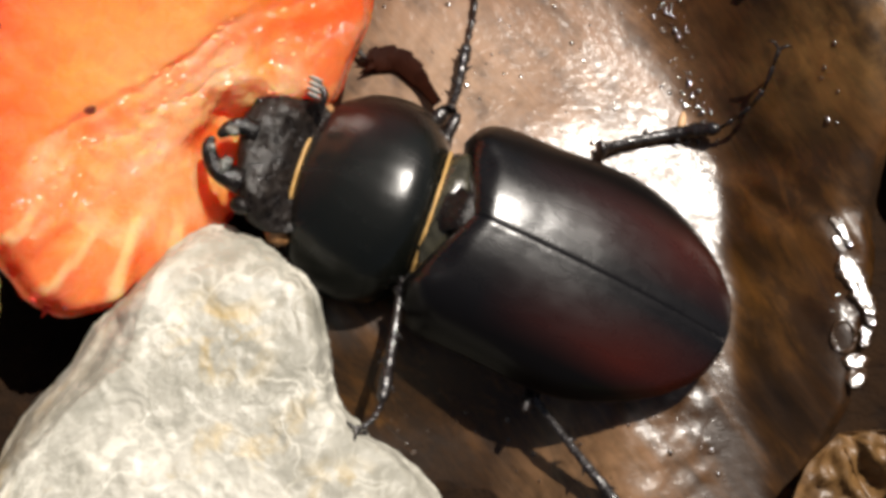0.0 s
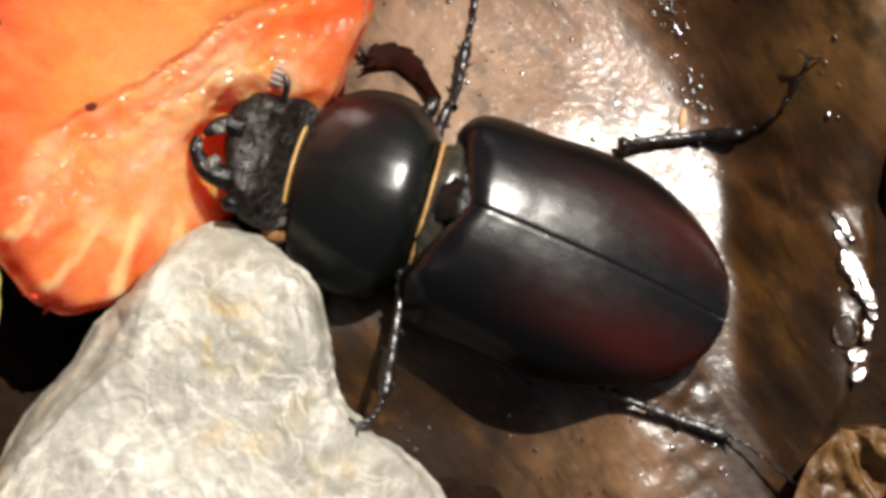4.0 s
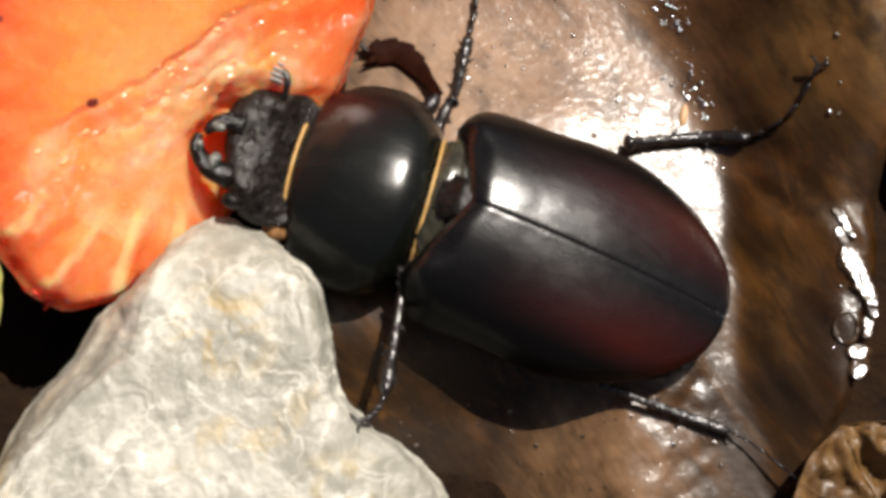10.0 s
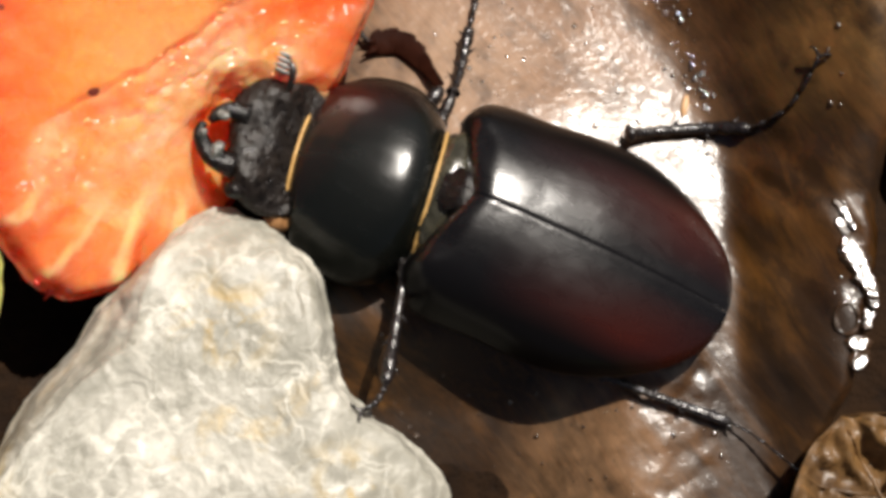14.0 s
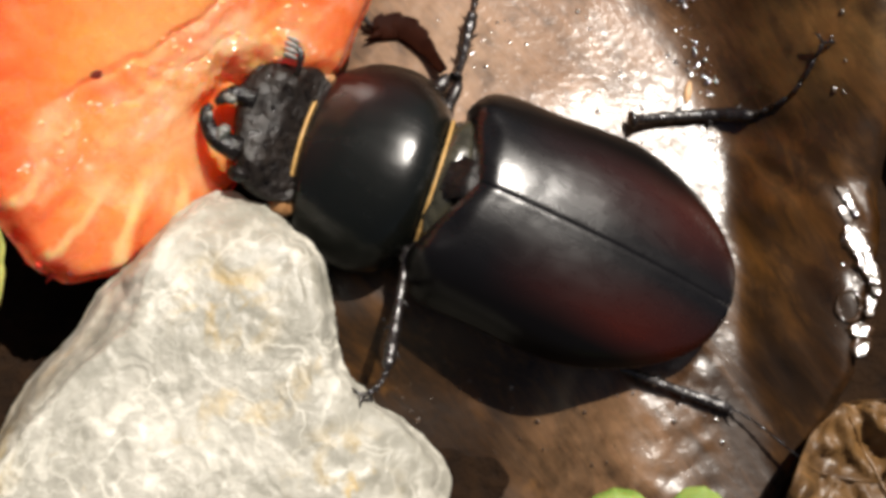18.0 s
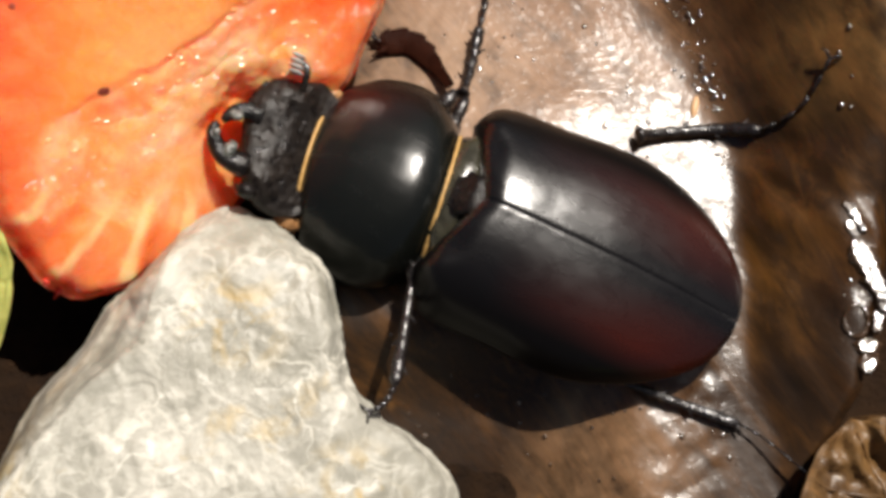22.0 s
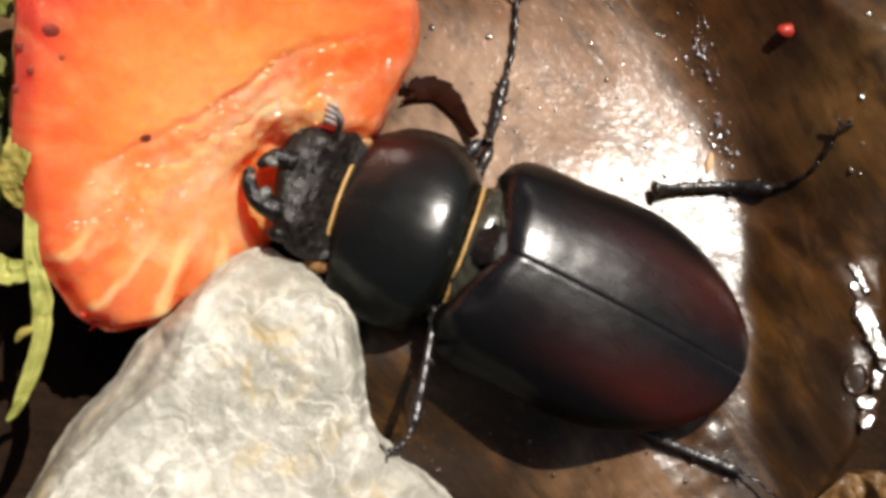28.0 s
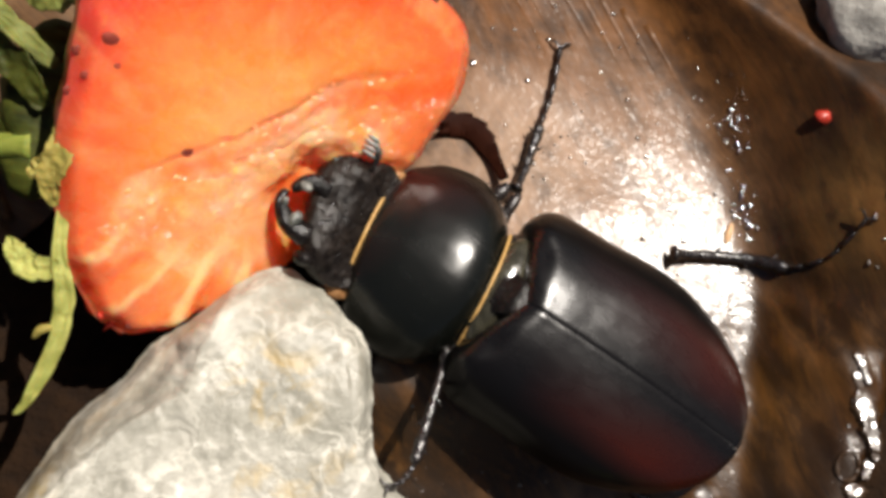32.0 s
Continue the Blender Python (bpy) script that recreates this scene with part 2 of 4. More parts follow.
def make_stone():
    """Pale limestone: soft clouds of grey and white, curled white fibres, a few ochre stains."""
    m, n, l, p = material("limestone")
    vec = coords(n, l)
    wide = noise_tex(n, l, vec, 90, 4, 0.55, 0.5)
    cloud = noise_tex(n, l, vec, 330, 6, 0.62, 0.8)
    grain = noise_tex(n, l, vec, 2200, 4, 0.7)
    warp = n.new("ShaderNodeTexNoise")
    warp.inputs["Scale"].default_value, warp.inputs["Detail"].default_value = 420, 3
    l.new(vec, warp.inputs["Vector"])
    bent = n.new("ShaderNodeVectorMath")
    bent.operation = "MULTIPLY_ADD"
    bent.inputs[1].default_value = (0.0035, 0.0035, 0.0035)
    l.new(warp.outputs["Color"], bent.inputs[0]), l.new(vec, bent.inputs[2])

    def fibres(scale, width):
        f = n.new("ShaderNodeTexNoise")
        f.inputs["Scale"].default_value, f.inputs["Detail"].default_value, f.inputs["Distortion"].default_value = scale, 2, 0.8
        l.new(bent.outputs[0], f.inputs["Vector"])
        off = n.new("ShaderNodeMath")
        off.operation = "SUBTRACT"
        off.inputs[1].default_value = 0.5
        l.new(f.outputs["Fac"], off.inputs[0])
        near = n.new("ShaderNodeMath")
        near.operation = "ABSOLUTE"
        l.new(off.outputs[0], near.inputs[0])
        return ramp(n, l, near.outputs[0], [(0.0, g(1)), (width, g(0))])
    base = ramp(n, l, mixed(n, l, 0.45, wide, cloud), [(0.36, (0.215, 0.205, 0.165)), (0.5, (0.295, 0.283, 0.238)), (0.64, (0.41, 0.39, 0.335))])
    curl, thread = fibres(210, 0.05), fibres(480, 0.045)
    patch = ramp(n, l, noise_tex(n, l, vec, 170, 3, 0.5), [(0.38, g(0.15)), (0.62, g(0.8))])
    both = mixed(n, l, 0.5, curl, thread, "LIGHTEN")
    fibred = mixed(n, l, mixed(n, l, 1.0, both, patch, "MULTIPLY"), base, (0.58, 0.555, 0.48))
    stain = ramp(n, l, mixed(n, l, 0.35, noise_tex(n, l, vec, 150, 5, 0.6, 0.6), cloud), [(0.58, g(0)), (0.70, g(0.75))])
    for place, span in (((-0.0135, -0.0062), 0.0042), ((-0.029, -0.016), 0.0035), ((-0.006, -0.017), 0.004)):
        flat = n.new("ShaderNodeVectorMath")
        flat.operation, flat.inputs[1].default_value = "MULTIPLY", (1, 1, 0)
        l.new(vec, flat.inputs[0])
        away = n.new("ShaderNodeVectorMath")
        away.operation, away.inputs[1].default_value = "DISTANCE", (*place, 0)
        l.new(flat.outputs[0], away.inputs[0])
        near = n.new("ShaderNodeMapRange")
        near.inputs["From Min"].default_value, near.inputs["From Max"].default_value = span, span * 0.2
        l.new(away.outputs["Value"], near.inputs["Value"])
        rust = mixed(n, l, 1.0, near.outputs[0], ramp(n, l, noise_tex(n, l, vec, 380, 5, 0.65, 0.8), [(0.46, g(0)), (0.60, g(0.85))]), "MULTIPLY")
        stain = mixed(n, l, 1.0, stain, rust, "LIGHTEN")
    stained = mixed(n, l, stain, fibred, (0.36, 0.25, 0.08))
    slant = n.new("ShaderNodeVectorMath")
    slant.operation, slant.inputs[1].default_value = "DOT_PRODUCT", (-0.84, 0.545, 0.0)
    l.new(vec, slant.inputs[0])
    shelf = n.new("ShaderNodeMapRange")
    shelf.inputs["From Min"].default_value, shelf.inputs["From Max"].default_value = 0.0138, 0.0150
    l.new(slant.outputs["Value"], shelf.inputs["Value"])
    dirt = mixed(n, l, 1.0, shelf.outputs[0], ramp(n, l, noise_tex(n, l, coords(n, l, (1, 0.4, 1), (0, 0, -33)), 420, 5, 0.7, 0.6), [(0.40, g(0.1)), (0.62, g(0.75))]), "MULTIPLY")
    stained = mixed(n, l, dirt, stained, (0.25, 0.185, 0.115))
    specks = ramp(n, l, noise_tex(n, l, vec, 900, 3, 0.6), [(0.66, g(0)), (0.74, g(0.5))])
    l.new(mixed(n, l, specks, stained, (0.19, 0.165, 0.12)), p.inputs["Base Color"])
    l.new(ramp(n, l, cloud, [(0.3, g(0.34)), (0.7, g(0.55))]), p.inputs["Roughness"])
    first = bump(n, l, p, cloud, 0.00028, 0.45)
    second = bump(n, l, p, both, 0.00003, 0.3, first)
    bump(n, l, p, grain, 0.00010, 0.7, second)
    return m


limestone = make_stone()
pebble_grey = plain("grey_pebble", (0.22, 0.21, 0.19), (0.5, 0.48, 0.44), 0.6, 600, 0.0003)


def make_flesh():
    """Cut strawberry: pale core, orange flesh with fibres that run outwards (u round the cut, v outwards), red rim."""
    m, n, l, p = material("strawberry_flesh")
    uv = coords(n, l, (1, 1, 1), source="UV")
    sep = n.new("ShaderNodeSeparateXYZ")
    l.new(uv, sep.inputs[0])
    vec = coords(n, l)
    fibre = noise_tex(n, l, coords(n, l, (26, 1.6, 1), source="UV"), 1.6, 4, 0.6, 0.4)
    blotch = noise_tex(n, l, vec, 120, 4, 0.6, 0.6)
    fine = noise_tex(n, l, vec, 650, 5, 0.65, 0.5)
    add = n.new("ShaderNodeMath")
    add.operation = "MULTIPLY_ADD"
    l.new(blotch, add.inputs[0])
    add.inputs[1].default_value = 0.25
    third = n.new("ShaderNodeMath")
    third.operation = "MULTIPLY"
    third.inputs[1].default_value = 0.74
    l.new(sep.outputs["Y"], third.inputs[0])
    place = n.new("ShaderNodeVectorMath")
    place.operation = "DOT_PRODUCT"
    place.inputs[1].default_value = (-0.72, 0.69, 0.0)
    l.new(vec, place.inputs[0])
    ripe = n.new("ShaderNodeMapRange")
    ripe.inputs["From Min"].default_value, ripe.inputs["From Max"].default_value, ripe.inputs["To Max"].default_value = 0.001, 0.010, 0.42
    l.new(place.outputs["Value"], ripe.inputs["Value"])
    riper = n.new("ShaderNodeMath")
    l.new(third.outputs[0], riper.inputs[0]), l.new(ripe.outputs[0], riper.inputs[1])
    l.new(riper.outputs[0], add.inputs[2])
    zones = ramp(n, l, add.outputs[0], [(0.22, (0.95, 0.40, 0.14)), (0.50, (0.94, 0.295, 0.068)), (0.75, (0.90, 0.165, 0.042)), (0.95, (0.80, 0.075, 0.04))])
    outer = ramp(n, l, sep.outputs["Y"], [(0.35, g(0)), (0.8, g(1))])
    soft_fibre = mixed(n, l, outer, g(0.5), fibre)
    pale = ramp(n, l, mixed(n, l, 0.5, soft_fibre, blotch), [(0.50, g(0)), (0.66, g(0.5))])
    below = n.new("ShaderNodeVectorMath")
    below.operation = "DOT_PRODUCT"
    below.inputs[1].default_value = (0.53, -0.85, 0.0)
    l.new(vec, below.inputs[0])
    start, stop = n.new("ShaderNodeMapRange"), n.new("ShaderNodeMapRange")
    start.inputs["From Min"].default_value, start.inputs["From Max"].default_value = 0.0052, 0.0066
    stop.inputs["From Min"].default_value, stop.inputs["From Max"].default_value = 0.0165, 0.0115
    l.new(below.outputs["Value"], start.inputs["Value"]), l.new(below.outputs["Value"], stop.inputs["Value"])
    band = mixed(n, l, 1.0, start.outputs[0], stop.outputs[0], "MULTIPLY")
    inner = ramp(n, l, sep.outputs["Y"], [(0.55, g(1)), (0.85, g(0))])
    pulp = mixed(n, l, 1.0, mixed(n, l, 1.0, band, inner, "MULTIPLY"), ramp(n, l, noise_tex(n, l, vec, 260, 5, 0.65, 1.0), [(0.40, g(0.1)), (0.56, g(0.95))]), "MULTIPLY")
    rough_flesh = mixed(n, l, pale, zones, (0.97, 0.44, 0.17))
    torn_flesh = mixed(n, l, pulp, rough_flesh, (0.97, 0.43, 0.20))
    red_at, wet_at = n.new("ShaderNodeAttribute"), n.new("ShaderNodeAttribute")
    red_at.attribute_name, wet_at.attribute_name = "redness", "wetness"
    uneven = mixed(n, l, 1.0, red_at.outputs["Fac"], ramp(n, l, noise_tex(n, l, vec, 300, 4, 0.6, 0.6), [(0.35, g(0.35)), (0.62, g(1))]), "MULTIPLY")
    milky = mixed(n, l, 1.0, ramp(n, l, wet_at.outputs["Fac"], [(0.5, g(0)), (0.9, g(1))]), ramp(n, l, noise_tex(n, l, vec, 190, 4, 0.6, 0.8), [(0.42, g(0)), (0.62, g(0.7))]), "MULTIPLY")
    cloudy = mixed(n, l, milky, torn_flesh, (0.95, 0.56, 0.34))
    rib_at = n.new("ShaderNodeAttribute")
    rib_at.attribute_name = "rib"
    cloudy = mixed(n, l, rib_at.outputs["Fac"], cloudy, (0.96, 0.52, 0.24))
    l.new(mixed(n, l, uneven, cloudy, (0.90, 0.135, 0.022)), p.inputs["Base Color"])
    l.new(ramp(n, l, fine, [(0.3, g(0.16)), (0.7, g(0.4))]), p.inputs["Roughness"])
    p.inputs["Subsurface Weight"].default_value = 0.9
    p.inputs["Subsurface Radius"].default_value = (1.0, 0.24, 0.07)
    p.inputs["Subsurface Scale"].default_value = 0.006
    first = bump(n, l, p, soft_fibre, 0.0003, 0.4)
    bump(n, l, p, fine, 0.0001, 0.35, first)
    p.inputs["Coat Weight"].default_value, p.inputs["Coat Roughness"].default_value = 1.0, 0.2
    juice = n.new("ShaderNodeBump")
    juice.inputs["Distance"].default_value = 0.0017
    l.new(ramp(n, l, wet_at.outputs["Fac"], [(0.0, g(0.08)), (0.8, g(1))]), juice.inputs["Strength"])
    l.new(noise_tex(n, l, vec, 420, 3, 0.6, 0.8), juice.inputs["Height"])
    l.new(juice.outputs["Normal"], p.inputs["Coat Normal"])
    return m


def make_skin():
    m, n, l, p = material("strawberry_skin")
    vec = coords(n, l)
    l.new(ramp(n, l, noise_tex(n, l, vec, 160), [(0.35, (0.55, 0.02, 0.02)), (0.65, (0.80, 0.08, 0.03))]), p.inputs["Base Color"])
    p.inputs["Roughness"].default_value = 0.22
    p.inputs["Subsurface Weight"].default_value, p.inputs["Subsurface Scale"].default_value = 0.2, 0.0015
    cells = n.new("ShaderNodeTexVoronoi")
    cells.inputs["Scale"].default_value = 420
    l.new(vec, cells.inputs["Vector"])
    bump(n, l, p, cells.outputs["Distance"], 0.0006, 0.6)
    return m


flesh, skin = make_flesh(), make_skin()


def make_green(name, dark, light):
    m, n, l, p = material(name)
    vec = coords(n, l)
    veins = noise_tex(n, l, coords(n, l, (0.2, 1, 1)), 900, 4, 0.6, 0.5)
    l.new(ramp(n, l, mixed(n, l, 0.5, veins, noise_tex(n, l, vec, 260)), [(0.36, dark), (0.66, light)]), p.inputs["Base Color"])
    p.inputs["Roughness"].default_value = 0.6
    p.inputs["Specular IOR Level"].default_value = 0.2
    p.inputs["Subsurface Weight"].default_value, p.inputs["Subsurface Scale"].default_value = 0.15, 0.0008
    bump(n, l, p, veins, 0.00025, 0.7)
    return m


sepal_pale = make_green("pale_sepal", (0.15, 0.16, 0.03), (0.42, 0.41, 0.12))
# one sepal green twice: darkened for the shaded core, brighter for sunlit sepals
sepal_shaded = make_green("shaded_sepal", (0.012, 0.016, 0.002), (0.085, 0.092, 0.012))
sepal_lit = make_green("lit_sepal", (0.03, 0.04, 0.006), (0.20, 0.21, 0.05))
sepal_dry = make_green("dry_sepal", (0.16, 0.13, 0.025), (0.42, 0.34, 0.09))
stalk_green = make_green("green_stalk", (0.12, 0.15, 0.02), (0.27, 0.29, 0.06))


wet_bead = plain("wet_bead", (0.018, 0.009, 0.003), (0.045, 0.022, 0.009), 0.15, 500, 0.00002, 1.0, 0.05)
film_wet = plain("water_film", (0.020, 0.010, 0.003), (0.05, 0.025, 0.010), 0.27, 500, 0.00002, 1.0, 0.04)
seedling_green = make_green("seedling_green", (0.12, 0.19, 0.03), (0.30, 0.36, 0.10))
straw_tan = plain("tan_straw", (0.012, 0.006, 0.002), (0.035, 0.018, 0.006), 0.5, 900, 0.00006)


# ---- building blocks, in millimetres ----
def smoothstep(a, b, x):
    t = min(1.0, max(0.0, (x - a) / (b - a)))
    return t * t * (3 - 2 * t)


def curve_at(keys, x):
    """A smooth value between (x, value) keys."""
    if x <= keys[0][0]:
        return keys[0][1]
    if x >= keys[-1][0]:
        return keys[-1][1]
    k = next(i for i in range(len(keys) - 1) if x <= keys[i + 1][0])

    def slope(i):
        a, b = keys[max(i - 1, 0)], keys[min(i + 1, len(keys) - 1)]
        return (b[1] - a[1]) / (b[0] - a[0])
    (x0, y0), (x1, y1) = keys[k], keys[k + 1]
    d = x1 - x0
    t = (x - x0) / d
    return (y0 * (1 + 2 * t) * (1 - t) ** 2 + slope(k) * d * t * (1 - t) ** 2 + y1 * t * t * (3 - 2 * t) - slope(k + 1) * d * t * t * (1 - t))


def rough3(x, y, z=0.0, size=1.0, octaves=3):
    return noise.fractal(Vector((x, y, z)) / size, 1.0, 2.0, octaves)


def mesh_of(name, verts, faces, mat, smooth=True, uvs=None):
    me = bpy.data.meshes.new(name)
    me.from_pydata([(x * MM, y * MM, z * MM) for x, y, z in verts], [], faces)
    if smooth:
        me.polygons.foreach_set("use_smooth", [True] * len(me.polygons))
    if uvs:
        layer = me.uv_layers.new(name="UVMap")
        for loop in me.loops:
            layer.data[loop.index].uv = uvs[loop.vertex_index]
    me.materials.append(mat)
    me.validate()
    return me


def part(name, shape, mat, parent, label="", at=None, smooth=True):
    """One mesh object under a thing or a part; shape is (verts, faces[, uvs]) in millimetres of its parent's space."""
    ob = new(name, mesh_of(name, shape[0], shape[1], mat, smooth, shape[2] if len(shape) > 2 else None))
    ob.parent = parent
    if at is not None:
        ob.matrix_basis = at
    return tagged(ob, label) if label else ob


def thing(name, label, category, group="", at=None, shape=None, mat=None, kind=""):
    ob = new(name, mesh_of(name, shape[0], shape[1], mat, True, shape[2] if len(shape) > 2 else None) if shape else None)
    if at is not None:
        ob.matrix_basis = at
    if not shape:
        ob.empty_display_size = 0.01
    return tagged(ob, label, category, group, kind)


def net(fn, nu, nv, wrap=False, ends=False):
    """A surface fn(u, v), u and v from 0 to 1; wrap closes it round u; ends caps the first and last ring (or the last alone, for "last")."""
    rows = nv + 1
    cols = nu if wrap else nu + 1
    verts = [fn(i / nu, j / nv) for j in range(rows) for i in range(cols)]
    faces = []
    for j in range(nv):
        for i in range(nu):
            a, b = j * cols + i, j * cols + (i + 1) % cols
            faces.append((a, b, b + cols, a + cols))
    if ends is True:
        faces.append(tuple(reversed(range(cols))))
    if ends:
        faces.append(tuple(range((rows - 1) * cols, rows * cols)))
    return verts, faces


def slab(fn, nu, nv, thick):
    """A sheet fn(u, v) with a second face thick millimetres below it and a closed edge."""
    top, faces = net(fn, nu, nv)
    k, cols = len(top), nu + 1
    verts = top + [(x, y, z - thick) for x, y, z in top]
    faces = faces + [tuple(reversed([a + k for a in f])) for f in faces]
    ring = [i for i in range(cols)] + [j * cols + nu for j in range(1, nv + 1)] + [nv * cols + i for i in range(nu - 1, -1, -1)] + [j * cols for j in range(nv - 1, 0, -1)]
    faces += [(b, a, a + k, b + k) for a, b in zip(ring, ring[1:] + ring[:1])]
    return verts, faces


def tube(points, radii, seg=10, flat=1.0, up=(0, 0, 1)):
    """A tapered limb along points; flat squeezes it along the direction nearest to up."""
    pts = [Vector(p) for p in points]
    verts, faces = [], []
    for i, p in enumerate(pts):
        d = (pts[min(i + 1, len(pts) - 1)] - pts[max(i - 1, 0)]).normalized()
        side = d.cross(Vector(up)).normalized()
        top = side.cross(d).normalized()
        for k in range(seg):
            a = 2 * math.pi * k / seg
            verts.append(tuple(p + side * math.cos(a) * radii[i] + top * math.sin(a) * radii[i] * flat))
    for i in range(len(pts) - 1):
        for k in range(seg):
            a, b = i * seg + k, i * seg + (k + 1) % seg
            faces.append((a, b, b + seg, a + seg))
    faces.append(tuple(reversed(range(seg))))
    faces.append(tuple(range((len(pts) - 1) * seg, len(pts) * seg)))
    return verts, faces


def curl_path(points, n):
    """n + 1 points on a smooth line through the given ones."""
    pts = [Vector(p) for p in points]
    out = []
    for i in range(n + 1):
        t = i / n * (len(pts) - 1)
        k = min(int(t), len(pts) - 2)
        f = t - k
        p0, p1, p2, p3 = pts[max(k - 1, 0)], pts[k], pts[k + 1], pts[min(k + 2, len(pts) - 1)]
        out.append(0.5 * ((2 * p1) + (p2 - p0) * f + (2 * p0 - 5 * p1 + 4 * p2 - p3) * f * f + (3 * p1 - p0 - 3 * p2 + p3) * f ** 3))
    return [tuple(p) for p in out]


def limb(points, radii, n=14, **more):
    """A smooth limb through a few points with a radius at each."""
    path = curl_path(points, n)
    keys = [(i / (len(radii) - 1), r) for i, r in enumerate(radii)]
    return tube(path, [curve_at(keys, i / n) for i in range(n + 1)], **more)


def joined(*shapes):
    verts, faces = [], []
    for s in shapes:
        k = len(verts)
        verts += s[0]
        faces += [tuple(a + k for a in f) for f in s[1]]
    return verts, faces


def blob(cx, cy, cz, rx, ry, rz, nu=20, nv=12, wobble=0.0, size=1.0):
    def fn(u, v):
        a, b = 2 * math.pi * u, math.pi * (v - 0.5) * 0.998
        x, y, z = math.cos(a) * math.cos(b), math.sin(a) * math.cos(b), math.sin(b)
        k = 1 + (wobble * rough3(x * rx + cx, y * ry + cy, z * rz, size) if wobble else 0)
        return cx + rx * x * k, cy + ry * y * k, cz + rz * z * k
    return net(fn, nu, nv, wrap=True, ends=True)


# ---- the ground: dark soil that reaches the horizon, dead leaves on it ----
def leaf_height(x, y):
    """The dished surface of the large wet leaf: level under the beetle, curled up along one side and rising at the far end."""
    u = x - 20.4 - 0.010 * y * y * (1 if y < 0 else -1.5)
    u += 0.7 * rough3(y, 1, 0, 5.0, 2)
    soft = (math.sqrt(u * u + 0.4 + 0.25 * max(0.0, y - 5)) + u) / 2
    up = (0.76 + 0.03 * min(12.0, max(0.0, y))) * soft
    cap = 4.5 + 0.06 * (y + 4) + 0.6 * (min(14.0, max(3.0, y)) - 3) - 0.8 * max(0.0, y - 18)
    curl = up - 0.5 * (math.sqrt((up - cap) ** 2 + 0.5) + (up - cap)) + 0.5 * (math.sqrt(cap * cap + 0.5) - cap)
    # a low dome round the beetle that falls towards the fold and rises again beyond it
    dome = 0.6 - 0.0075 * (y + 1) ** 2 if -6 < y < 10 else (0.6 - 0.0075 * 121 - 0.195 * (y - 10) if y >= 10 else 0.6 - 0.0075 * 25 + (0.20 - 0.14 * smoothstep(9, 15, x) + 0.14 * smoothstep(10, 3, x)) * (y + 6))
    roll = dome + 0.13 * (math.sqrt((y - 18.0) ** 2 + 14.0) + y - 18.0)
    roll -= 0.11 * 0.5 * (math.sqrt((min(x, 20.4) - 10) ** 2 + 4.0) + min(x, 20.4) - 10)
    pleat = 0.11 * smoothstep(20.5, 23.0, x) * smoothstep(30, 14, y) * math.sin(2.9 * (0.85 * x + 0.53 * y) + 2.2 * rough3(x, y, 2, 6.0, 2)) * (0.6 + 0.8 * rough3(x, y, 7, 5.0, 2))
    over = -0.07 * smoothstep(9, 3, y) * (math.sqrt((x - 26.7) ** 2 + 0.6) + x - 26.7) * 0.5
    far = 0.004 * max(0.0, y - 15) ** 2
    wrinkle = 0.17 * smoothstep(-4.5, -8.0, y) * smoothstep(7, 10, x) * smoothstep(20, 18, x) * rough3(x, y, 11, 1.5, 2)
    dip = -0.010 * max(0.0, 1 - x) ** 2 - 2.2 * smoothstep(-4.0, -11.0, y) * smoothstep(13.0, 6.0, x) * smoothstep(-22.0, -16.0, y)
    return 1.0 + curl + roll + far + dip + pleat + over + wrinkle + 0.22 * rough3(x, y, 0, 9.0, 2) + 0.026 * rough3(x, y, 5, 1.1, 3)


def soil_height(x, y):
    near = math.exp(-((x * x + y * y) / 9000.0))
    return -3.6 + (0.9 * rough3(x, y, 1, 9.0, 4)) * near


def make_ground():
    def fn(u, v):
        def spread(t):
            q = 2 * t - 1
            return math.copysign(75 * abs(q) + 30000 * abs(q) ** 24, q)
        x, y = spread(u), spread(v)
        return x, y, soil_height(x, y)
    thing("ground", "dark damp garden soil under the leaves and the stone", "ground", shape=net(fn, 150, 150), mat=soil_dark, kind="structure")


def leaf_edge(y):
    return curve_at([(-40, 15.0), (-20, 21.8), (-15, 24.2), (-12, 26.2), (-4.5, 28.6), (2, 29.2), (18, 31.0), (45, 27.0)], y)


